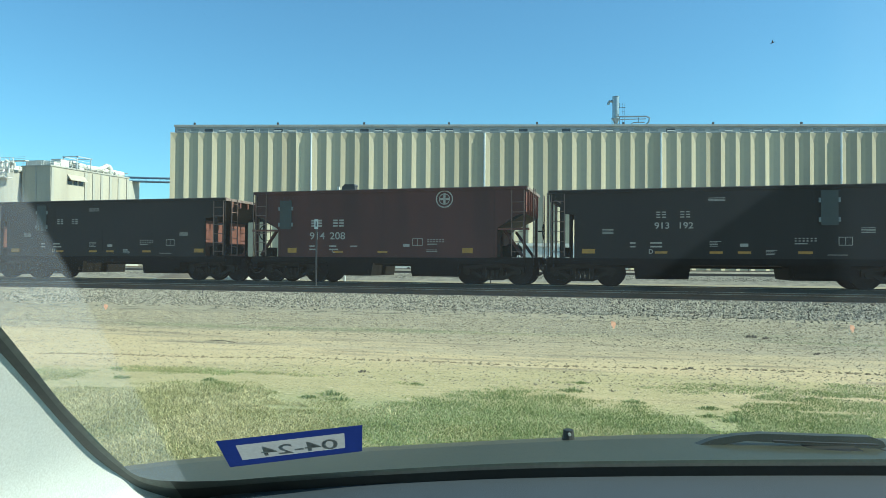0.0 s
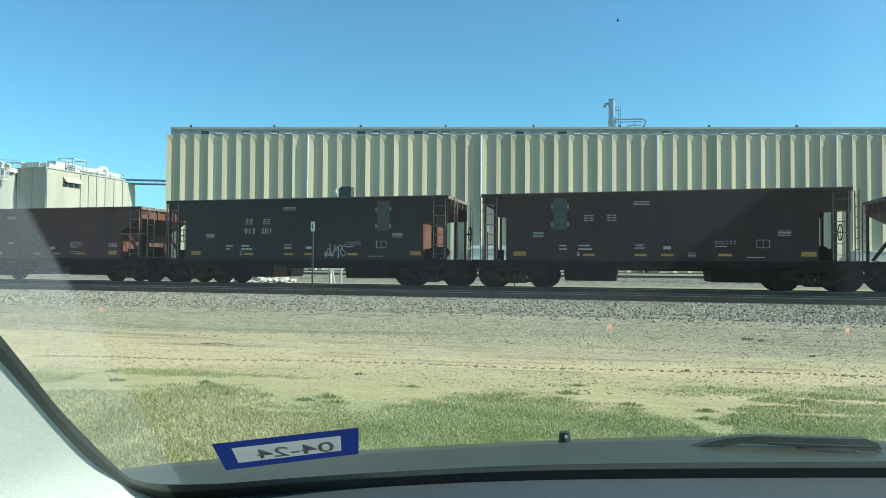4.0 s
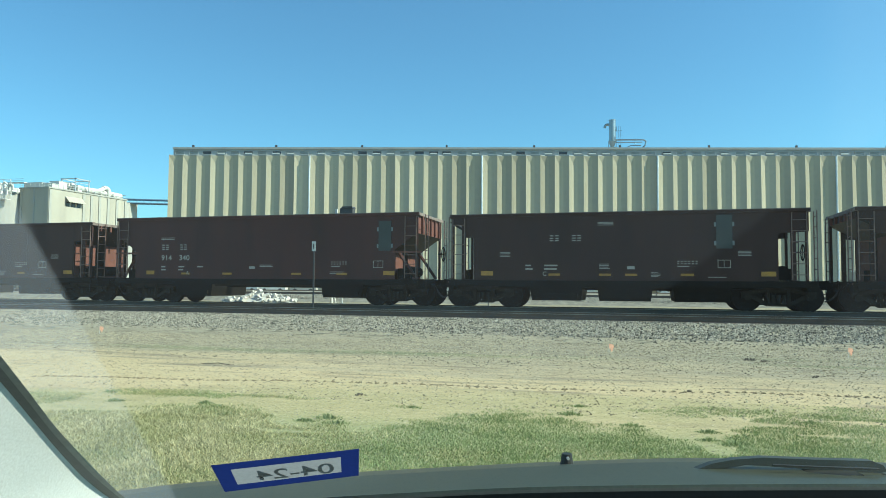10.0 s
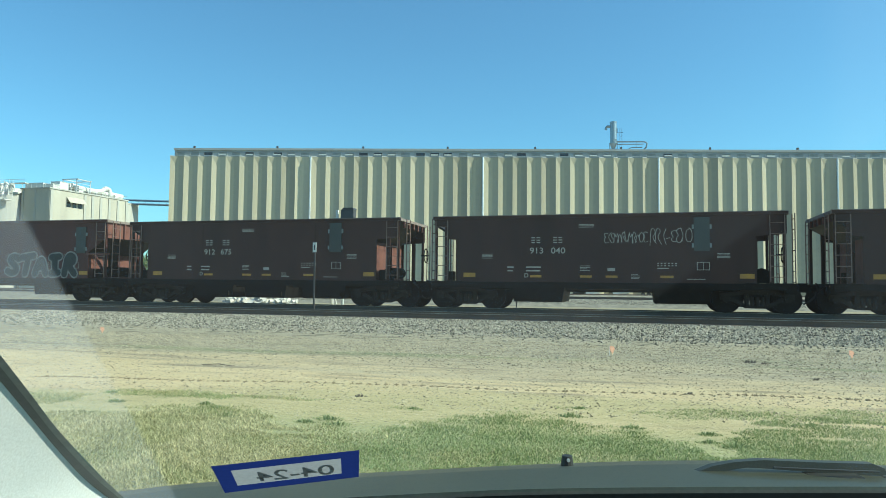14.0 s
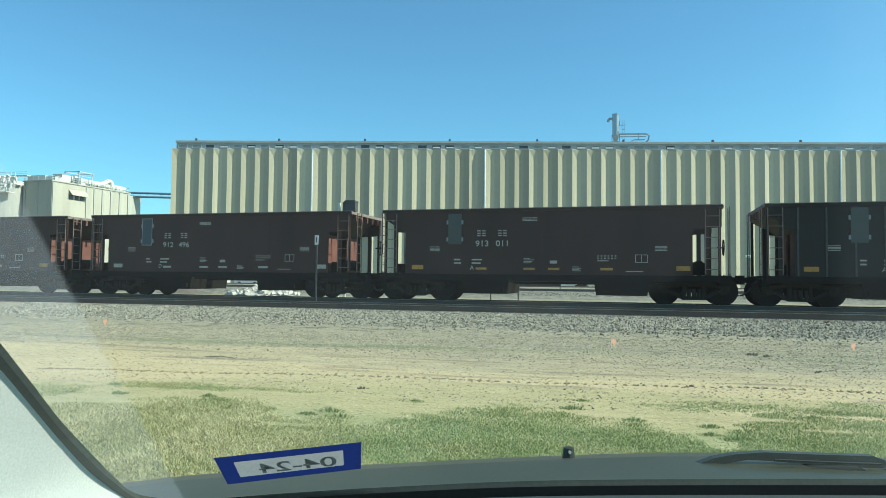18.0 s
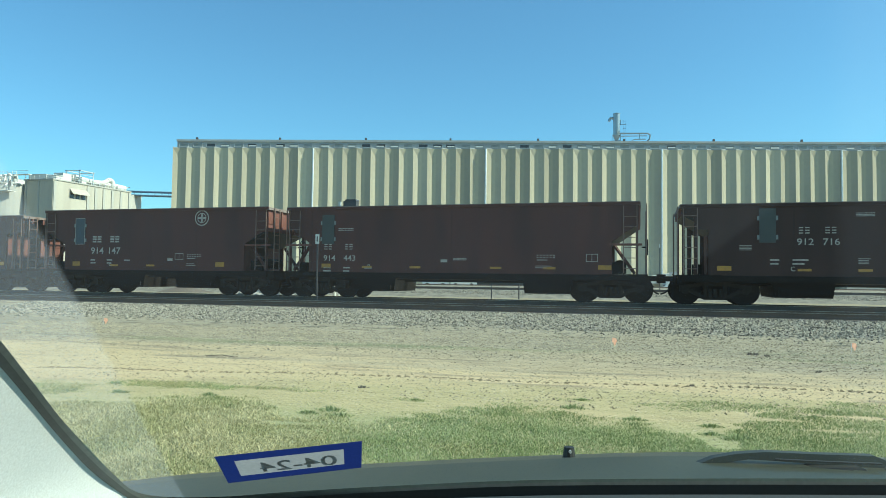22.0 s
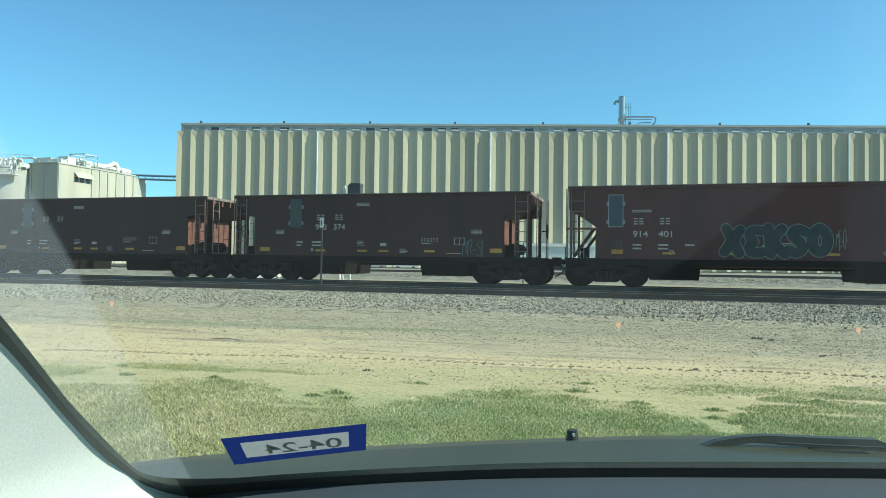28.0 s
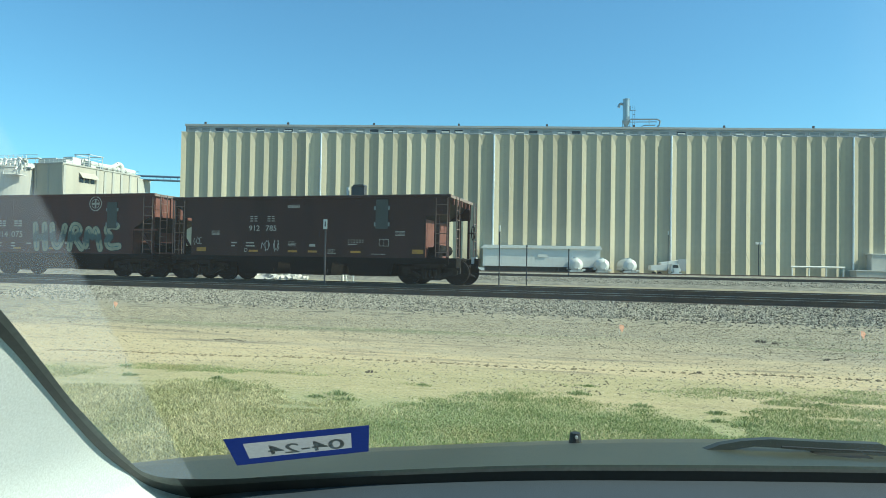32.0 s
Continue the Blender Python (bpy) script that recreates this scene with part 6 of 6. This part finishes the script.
GRAVEL = material("grey_yard_gravel", (0.15, 0.142, 0.118), 0.95, tint=(0.26, 0.245, 0.20), scale=2.0, amount=0.8, fine=9, bump=0.6, detail=0.08)
def far_tree(x, y, h, seed):
    """A far round-headed tree: trunk, limbs and many leaf clumps."""
    rnd = random.Random(seed)
    t = thing("tree", pose(x, y, VERGE), "far olive-green tree behind the rail yard", "tree", group="far trees")
    tr = Geo().rod((0, 0, 0), (0.2, 0, h * 0.5), 0.3, 8, 0.16)
    for i in range(5):
        a = i * 1.26
        tr.rod((0.1, 0, h * 0.35), (h * 0.25 * math.cos(a), h * 0.25 * math.sin(a), h * rnd.uniform(0.6, 0.8)), 0.14, 6, 0.04)
    part("trunk", tr, TIE, t)
    v, f = [], []
    cl = [(rnd.gauss(0, h * 0.2), rnd.gauss(0, h * 0.2), h * rnd.uniform(0.35, 0.9), h * rnd.uniform(0.08, 0.16)) for _ in range(16)]
    for _ in range(1500):
        cx, cy, cz, r = rnd.choice(cl)
        p = Vector((cx, cy, cz)) + Vector((rnd.gauss(0, 1), rnd.gauss(0, 1), rnd.gauss(0, 0.8))) * r * 0.7
        a, b = (Vector((rnd.uniform(-1, 1), rnd.uniform(-1, 1), rnd.uniform(-1, 1))).normalized() * 0.28 for _ in range(2))
        k = len(v)
        v += [tuple(p - a), tuple(p + b), tuple(p + a), tuple(p - b)]
        f.append((k, k + 1, k + 2, k + 3))
    me = bpy.data.meshes.new("crown")
    me.from_pydata(v, [], f)
    part("crown", me, WEED, t, "olive-green leaves")


for i, (x, y, h) in enumerate(((-164, 215, 12.5), (-158, 222, 11.0), (-152, 218, 12.5), (-171, 226, 10.5), (-147, 228, 12.0))):
    far_tree(x, y, h, i)
build_sign_post()
build_signal()
build_posts()
build_rubble()
build_far_yard()


# ---- birds ----
def bird(name_label):
    b = thing("bird", pose(0, 0, 0), name_label, "bird")
    part("body", Geo().rod((-0.16, 0, 0), (0.05, 0, 0), 0.018, 6, 0.035).rod((0.05, 0, 0), (0.2, 0, 0.02), 0.035, 6, 0.01), DARK_METAL, b)
    part("wing", Geo().face([(-0.06, 0, 0.03), (0.08, 0, 0.03), (0.03, 0.24, 0.12), (-0.05, 0.24, 0.12)]).face([(-0.06, 0, 0.035), (0.08, 0, 0.035), (0.03, 0.24, 0.125), (-0.05, 0.24, 0.125)]), DARK_METAL, b)
    part("wing", Geo().face([(-0.06, 0, 0.03), (0.08, 0, 0.03), (0.03, -0.24, 0.12), (-0.05, -0.24, 0.12)]).face([(-0.06, 0, 0.035), (0.08, 0, 0.035), (0.03, -0.24, 0.125), (-0.05, -0.24, 0.125)]), DARK_METAL, b)
    return b


BIRDS = [(bird("small dark bird gliding high over the tracks"), [(0, 12.1, 60, 18.6), (1, 8.83, 60, 19.22), (2, 5.72, 60, 20.13), (3, 3.0, 60, 20.88), (6, -4.25, 60, 23.42), (7, -6.22, 60, 24.89), (12, -16, 60, 34), (32, -60, 60, 74)]),
         (bird("small dark bird high in the clear sky"), [(0, -6, 60, 50), (20, 5.2, 60, 27.5), (23, 6.04, 60, 23.85), (24, 6.42, 60, 22.8), (25, 7.3, 60, 22.24), (26, 9.0, 60, 24.5), (32, 24, 60, 40)])]


# ---- the parked car round the camera ----
GLASS_TINT = (0.842, 0.965, 0.90)
WIPER = material("grey_wiper_plastic", (0.030, 0.040, 0.038), 0.6, tint=(0.042, 0.052, 0.05), scale=30, fine=400, bump=0.05, detail=0.001)
FILM, UNSWEPT = 0.0132, 6.2


def windshield_material():
    m = bpy.data.materials.new("dusty_windshield_glass")
    m.use_nodes = True
    n, l = m.node_tree.nodes, m.node_tree.links
    n.remove(n["Principled BSDF"])
    clear = n.new("ShaderNodeBsdfTransparent")
    clear.inputs[0].default_value = (*GLASS_TINT, 1)
    dust = n.new("ShaderNodeBsdfTranslucent")
    dust.inputs[0].default_value = (0.72, 0.84, 0.84, 1)
    tc = n.new("ShaderNodeTexCoord")
    t = n.new("ShaderNodeTexNoise")
    t.inputs["Scale"].default_value, t.inputs["Detail"].default_value = 9, 5
    l.new(tc.outputs["Object"], t.inputs["Vector"])
    r = n.new("ShaderNodeMapRange")
    r.inputs[1].default_value, r.inputs[2].default_value, r.inputs[3].default_value, r.inputs[4].default_value = 0.3, 0.7, FILM * 0.8, FILM * 1.2
    l.new(t.outputs["Fac"], r.inputs[0])
    # beyond the wiper's sweep the dust lies thicker
    dot = n.new("ShaderNodeVectorMath")
    dot.operation = "DOT_PRODUCT"
    dot.inputs[1].default_value = (1.0, 0.0, -0.2013)
    l.new(tc.outputs["Object"], dot.inputs[0])
    sweep = n.new("ShaderNodeMapRange")
    sweep.inputs[1].default_value, sweep.inputs[2].default_value, sweep.inputs[3].default_value, sweep.inputs[4].default_value = -0.1555, -0.1525, UNSWEPT, 1.0
    l.new(dot.outputs["Value"], sweep.inputs[0])
    thick = n.new("ShaderNodeMath")
    thick.operation = "MULTIPLY"
    l.new(r.outputs[0], thick.inputs[0])
    l.new(sweep.outputs[0], thick.inputs[1])
    # reflected glare drawn as denser film, a little clearer beyond a slanting edge
    dot2 = n.new("ShaderNodeVectorMath")
    dot2.operation = "DOT_PRODUCT"
    dot2.inputs[1].default_value = (1.0, 0.0, -0.9)
    l.new(tc.outputs["Object"], dot2.inputs[0])
    glare_zone = n.new("ShaderNodeMapRange")
    glare_zone.inputs[1].default_value, glare_zone.inputs[2].default_value, glare_zone.inputs[3].default_value, glare_zone.inputs[4].default_value = 0.0885, 0.0925, 1.25, 0.55
    l.new(dot2.outputs["Value"], glare_zone.inputs[0])
    thick2 = n.new("ShaderNodeMath")
    thick2.operation = "MULTIPLY"
    l.new(thick.outputs[0], thick2.inputs[0])
    l.new(glare_zone.outputs[0], thick2.inputs[1])
    # a pale reflection further across, imitated by thickening the film
    dot3 = n.new("ShaderNodeVectorMath")
    dot3.operation = "DOT_PRODUCT"
    dot3.inputs[1].default_value = (1.0, 0.0, 0.808)
    l.new(tc.outputs["Object"], dot3.inputs[0])
    side_reflection = n.new("ShaderNodeMapRange")
    side_reflection.inputs[1].default_value, side_reflection.inputs[2].default_value, side_reflection.inputs[3].default_value, side_reflection.inputs[4].default_value = 0.155, 0.164, 1.0, 2.3
    l.new(dot3.outputs["Value"], side_reflection.inputs[0])
    thick3 = n.new("ShaderNodeMath")
    thick3.operation = "MULTIPLY"
    l.new(thick2.outputs[0], thick3.inputs[0])
    l.new(side_reflection.outputs[0], thick3.inputs[1])
    mix = n.new("ShaderNodeMixShader")
    l.new(thick3.outputs[0], mix.inputs[0])
    l.new(clear.outputs[0], mix.inputs[1])
    l.new(dust.outputs[0], mix.inputs[2])
    l.new(mix.outputs[0], n["Material Output"].inputs["Surface"])
    return m


TRIM = material("pale_pillar_trim", (0.41, 0.49, 0.475), 0.75, tint=(0.37, 0.45, 0.435), scale=14, amount=0.4, fine=900, bump=0.1, detail=0.001)
EDGE = material("grey_windshield_border", (0.12, 0.14, 0.13), 0.6, scale=20, fine=300, bump=0.05, detail=0.001)
SEAL = material("black_rubber_seal", (0.011, 0.013, 0.012), 0.55, scale=20, fine=300, bump=0.05, detail=0.001)
DIM = material("dark_green_grey_border", (0.045, 0.055, 0.05), 0.5, scale=20, fine=300, bump=0.05, detail=0.001)
DASH = material("dark_blue_dash_plastic", (0.030, 0.050, 0.062), 0.7, tint=(0.024, 0.042, 0.052), scale=30, fine=1500, bump=0.3, detail=0.0006)
COWL = material("grey_green_cowl", (0.040, 0.046, 0.030), 0.36, tint=(0.05, 0.056, 0.038), scale=9, amount=0.7, fine=200, bump=0.08, detail=0.001)


def film_print(name, colour):
    """Printed plastic film that lets daylight through."""
    m = material(name, colour, 0.5, scale=50, fine=400, bump=0.02, detail=0.0005)
    n, l = m.node_tree.nodes, m.node_tree.links
    t = n.new("ShaderNodeBsdfTranslucent")
    t.inputs[0].default_value = (*colour, 1)
    mix = n.new("ShaderNodeMixShader")
    mix.inputs[0].default_value = 0.5
    l.new(n["Principled BSDF"].outputs[0], mix.inputs[1])
    l.new(t.outputs[0], mix.inputs[2])
    l.new(mix.outputs[0], n["Material Output"].inputs["Surface"])
    return m


BLUE = film_print("blue_sticker_print", (0.010, 0.028, 0.16))
PAPER = film_print("white_sticker_print", (0.36, 0.40, 0.39))
INK = film_print("grey_sticker_ink", (0.21, 0.24, 0.245))


def strip(rows):
    """A sheet through rows of points."""
    g = Geo()
    n = len(rows[0])
    for r in rows:
        g.v += [tuple(p) for p in r]
    g.f = [(j * n + i, j * n + i + 1, (j + 1) * n + i + 1, (j + 1) * n + i) for j in range(len(rows) - 1) for i in range(n - 1)]
    return g


def fine_line(pts, steps=8):
    """A smooth line through points (Catmull-Rom)."""
    p = [Vector(q) for q in pts]
    p = [2 * p[0] - p[1]] + p + [2 * p[-1] - p[-2]]
    out = []
    for i in range(1, len(p) - 2):
        for k in range(steps):
            t = k / steps
            a, b, c, d = p[i - 1:i + 3]
            out.append(0.5 * ((2 * b) + (c - a) * t + (2 * a - 5 * b + 4 * c - d) * t * t + (3 * b - a - 3 * c + d) * t ** 3))
    return out + [p[-2]]


def build_cabin():
    car = thing("parked_car_cabin", pose(*EYE, 0, 0, 13.9), "front corner of a car interior behind a dusty windshield", "car interior")
    side_glass = [(-0.182, 0.235, 0.032), (-0.201, 0.286, -0.004), (-0.207, 0.330, -0.035), (-0.211, 0.360, -0.056), (-0.216, 0.397, -0.082), (-0.219, 0.438, -0.110), (-0.2196, 0.470, -0.133), (-0.217, 0.497, -0.152)]
    side_trim = [(-0.191, 0.250, 0.020), (-0.2113, 0.301, -0.0184), (-0.2164, 0.346, -0.0496), (-0.2204, 0.3776, -0.0718), (-0.2252, 0.4155, -0.0983), (-0.2284, 0.4565, -0.1269), (-0.2255, 0.491, -0.151), (-0.219, 0.516, -0.1685)]
    low_glass = [(-0.1978, 0.507, -0.1587), (-0.1562, 0.505, -0.1573), (-0.1141, 0.499, -0.152), (-0.0327, 0.487, -0.1428), (0.0827, 0.473, -0.1331), (0.2947, 0.466, -0.1279), (0.43, 0.468, -0.1292)]
    low_trim = [(-0.1974, 0.5343, -0.1813), (-0.1606, 0.5196, -0.1725), (-0.116, 0.5076, -0.165), (-0.0328, 0.488, -0.153), (0.0829, 0.474, -0.1437), (0.2956, 0.467, -0.139), (0.43, 0.469, -0.1406)]
    glass_edge, trim_edge = fine_line(side_glass + low_glass), fine_line(side_trim + low_trim)
    mid = [a.lerp(b, 0.45) + Vector((0, -0.001, 0.001)) for a, b in zip(glass_edge, trim_edge)]
    cut = 8 * 8
    part("windshield_border", strip([r[:cut + 1] for r in (glass_edge, mid)]), EDGE, car, "grey border of the windshield", smooth=True)
    part("windshield_seal", strip([r[:cut + 1] for r in (mid, trim_edge)]), DIM, car, "dark rubber seal along the pillar", smooth=True)
    part("cowl_border", strip([r[cut:] for r in (glass_edge, mid)]), DIM, car, "dark painted edge of the glass", smooth=True)
    part("cowl_seal", strip([r[cut:] for r in (mid, trim_edge)]), SEAL, car, "black strip below the windshield", smooth=True)
    t0 = trim_edge[:cut + 1]
    t1, t2, t3 = ([p + Vector((-0.15, -0.97, 0.05)) * k for p in t0] for k in (0.03, 0.10, 0.26))
    part("pillar_trim", strip([t0, t1, t2, t3]), TRIM, car, "pale plastic pillar trim", smooth=True)
    d0 = trim_edge[cut - 3:]
    d1 = [Vector((p.x, p.y - 0.03, p.z - 0.0022)) for p in d0]
    d2 = [Vector((p.x * 0.9, p.y - 0.16, p.z - 0.010)) for p in d0]
    d3 = [Vector((p.x * 0.8, p.y - 0.36, p.z - 0.06)) for p in d0]
    part("dashboard", strip([d0, d1, d2, d3]), DASH, car, "dark blue dashboard top", smooth=True)
    far = [(-0.4923, -0.2965), (-0.4423, -0.2907), (-0.3365, -0.2786), (-0.1254, -0.2641), (0.165, -0.247), (0.3814, -0.2405), (0.6189, -0.2446), (0.8, -0.25)]
    c0 = fine_line([(a * 1.0, 1.0, b * 1.0) for a, b in far])
    c1 = [Vector((p.x * 0.86, 0.86, p.z * 0.88)) for p in c0]
    c2 = [Vector((p.x * 0.66, 0.62, p.z * 0.62 - 0.045)) for p in c0]
    part("hood", strip([[p + Vector((0, 0.02, -0.05)) for p in c0], c0, c1, c2]), COWL, car, "grey-green rear edge of the hood", smooth=True)
    nz = part("washer_nozzle", Geo().rod((0.161, 0.9, -0.226), (0.161, 0.9, -0.212), 0.0085, 12, 0.0065), SEAL, car, "black washer nozzle")
    part("nozzle_tip", Geo().rod((0.161, 0.893, -0.216), (0.161, 0.889, -0.216), 0.002, 8), GALV, nz)
    wp = part("wiper", Geo().prism([(0.281, -0.2152), (0.314, -0.2023), (0.340, -0.1974), (0.373, -0.195), (0.433, -0.1969), (0.499, -0.198), (0.512, -0.203), (0.5162, -0.2095), (0.499, -0.2143), (0.433, -0.2086), (0.376, -0.2048), (0.353, -0.2038), (0.320, -0.2095), (0.281, -0.2175)], 0.815, 0.826), WIPER, car, "grey plastic wiper arm resting on the cowl")
    part("blade", Geo().tube([(0.162, 0.80, -0.2140), (0.22, 0.80, -0.2115), (0.282, 0.80, -0.2100)], 0.0022, 6), SEAL, wp)
    part("pivot", Geo().box(0.4195, 0.462, 0.793, 0.82, -0.2195, -0.209).box(0.462, 0.478, 0.796, 0.82, -0.2165, -0.209).rod((0.508, 0.79, -0.2165), (0.508, 0.81, -0.2165), 0.006, 10), SEAL, wp)
    for x in (0.4691, 0.4843):
        part("clip", Geo().box(x - 0.005, x + 0.005, 0.788, 0.796, -0.2205, -0.214), EDGE, wp, "pale plastic clip")
    part("arm_bead", Geo().tube([(0.376, 0.798, -0.1995), (0.433, 0.798, -0.2015), (0.496, 0.798, -0.203)], 0.0016, 5), SEAL, wp)
    part("lower_body", Geo().prism([(-2.8, -1.0), (2.0, -1.0), (2.0, -0.66), (1.1, -0.42), (0.62, -0.36), (-2.8, -0.36)], -0.5, 1.3), COWL, car, "lower shell of the parked car").matrix_basis = Matrix(((0, 1, 0, 0), (1, 0, 0, 0), (0, 0, 1, 0), (0, 0, 0, 1)))
    part("roof", Geo().prism([(-2.1, 0.44), (-1.9, 0.50), (-0.12, 0.50), (-0.12, 0.53), (-1.2, 0.57), (-1.95, 0.54)], -0.45, 1.42), COWL, car, "car roof").matrix_basis = Matrix(((0, 1, 0, 0), (1, 0, 0, 0), (0, 0, 1, 0), (0, 0, 0, 1)))
    for x, y0, y1 in ((-0.47, -0.12, -0.1), (1.38, -0.09, 0.9), (-0.47, -2.0, -2.6), (1.38, -2.0, -2.6), (1.38, -1.0, -1.0)):
        part("roof_pillar", Geo().rod((x, y0, 0.5), (x * 0.97, y1, -0.38), 0.03, 8), COWL, car)
    for x, y in ((-0.42, 1.35), (1.22, 1.35), (-0.42, -1.4), (1.22, -1.4)):
        part("wheel", Geo().rod((x - 0.1, y, -0.92), (x + 0.1, y, -0.92), 0.32, 20), TYRE, car)
    pane = part("windshield", strip([[(-0.3, 0.28 - 1.43 * -0.3, -0.3), (1.3, 0.28 - 1.43 * -0.3, -0.3)], [(-0.3, 0.28 - 1.43 * 0.24, 0.24), (1.3, 0.28 - 1.43 * 0.24, 0.24)]]), windshield_material(), car, "tinted dusty windshield glass")
    pane.visible_shadow = False
    # registration sticker, read from behind
    st = thing("windshield_sticker", car.matrix_basis.copy(), "blue sticker with a white field seen from behind", "sticker")
    tl, tr, br, bl = (Vector(p) for p in ((-0.142, 0.439, -0.1092), (-0.048, 0.417, -0.0933), (-0.052, 0.452, -0.1182), (-0.145, 0.479, -0.137)))
    back = Vector((0, -0.0025, -0.0025))

    def quad(u0, u1, v0, v1, lift):
        def at(u, v):
            return (tl * (1 - u) + tr * u) * v + (bl * (1 - u) + br * u) * (1 - v) + back * lift
        return Geo().face([at(u0, v0), at(u1, v0), at(u1, v1), at(u0, v1)])
    ring = Geo()
    for q in ((0, 1, 0, 0.22), (0, 1, 0.78, 1), (0, 0.12, 0.22, 0.78), (0.88, 1, 0.22, 0.78)):
        k = len(ring.v)
        piece = quad(*q, 1)
        ring.v += piece.v
        ring.f += [tuple(k + i for i in fc) for fc in piece.f]
    part("border", ring, BLUE, st, "blue border")
    part("field", quad(0.12, 0.88, 0.22, 0.78, 1), PAPER, st, "white field")
    ex, ey = (tr - tl).normalized(), (tl - bl).normalized()
    me = letters("04-24", 0.023).copy()
    me.transform(Matrix.Rotation(radians(-90), 4, "X"))
    o = (tl * 0.16 + tr * 0.84) * 0.36 + (bl * 0.16 + br * 0.84) * 0.64 + back * 1.6
    m = Matrix((( -ex.x, ey.x, 0, o.x), (-ex.y, ey.y, -1, o.y), (-ex.z, ey.z, 0, o.z), (0, 0, 0, 1)))
    me.transform(m)
    part("date", me, INK, st, "mirrored grey date")


build_cabin()


# ---- movement ----
# seconds and how far the train has run, in units of STRETCH metres
RUN = [(0, -12.28), (1, 0.0), (2, 12.932), (3, 25.829), (6, 64.428), (7, 77.299), (8, 90.179), (9, 103.065), (10, 115.972), (11, 128.872), (12, 141.797), (13, 154.734), (14, 167.679),
       (17, 206.518), (18, 219.487), (19, 232.463), (20, 245.473), (21, 258.539), (22, 271.649), (23, 284.781), (24, 297.907), (25, 311.002), (28, 350.238), (29, 363.373), (30, 376.542), (31, 389.80), (32, 402.754)]


def run_at(t):
    return float(np.interp(t, [a for a, _ in RUN], [b for _, b in RUN]))


def motions():
    for ob, rows in BIRDS:
        walk(ob, [(t, pose(x, y, z, 0, 20, 170)) for t, x, y, z in rows])
    for u, car in CARS:
        walk(car, [(t, ALONG @ pose(STRETCH * (u - s) - 0.67, FAR_TRACK, 0)) for t, s in RUN])
    for k, dx in enumerate((-0.889, 0.889)):
        rows = []
        for i in range(32 * 30 + 1):
            t = i / 30
            rows.append((t, Matrix.Translation((dx, 0, 0.457)) @ Matrix.Rotation(-STRETCH * run_at(t) / 0.457, 4, "Y")))
        walk(ROLL[k], rows)
        keys = ROLL[k].animation_data
        for ob in bpy.data.objects:
            if ob.data is ROLL[k].data and ob is not ROLL[k] and abs(ob.location.x - dx) < 0.01:
                ob.rotation_mode = "QUATERNION"
                ob.animation_data_create()
                ob.animation_data.action = keys.action
                ob.animation_data.action_slot = keys.action_slot


motions()
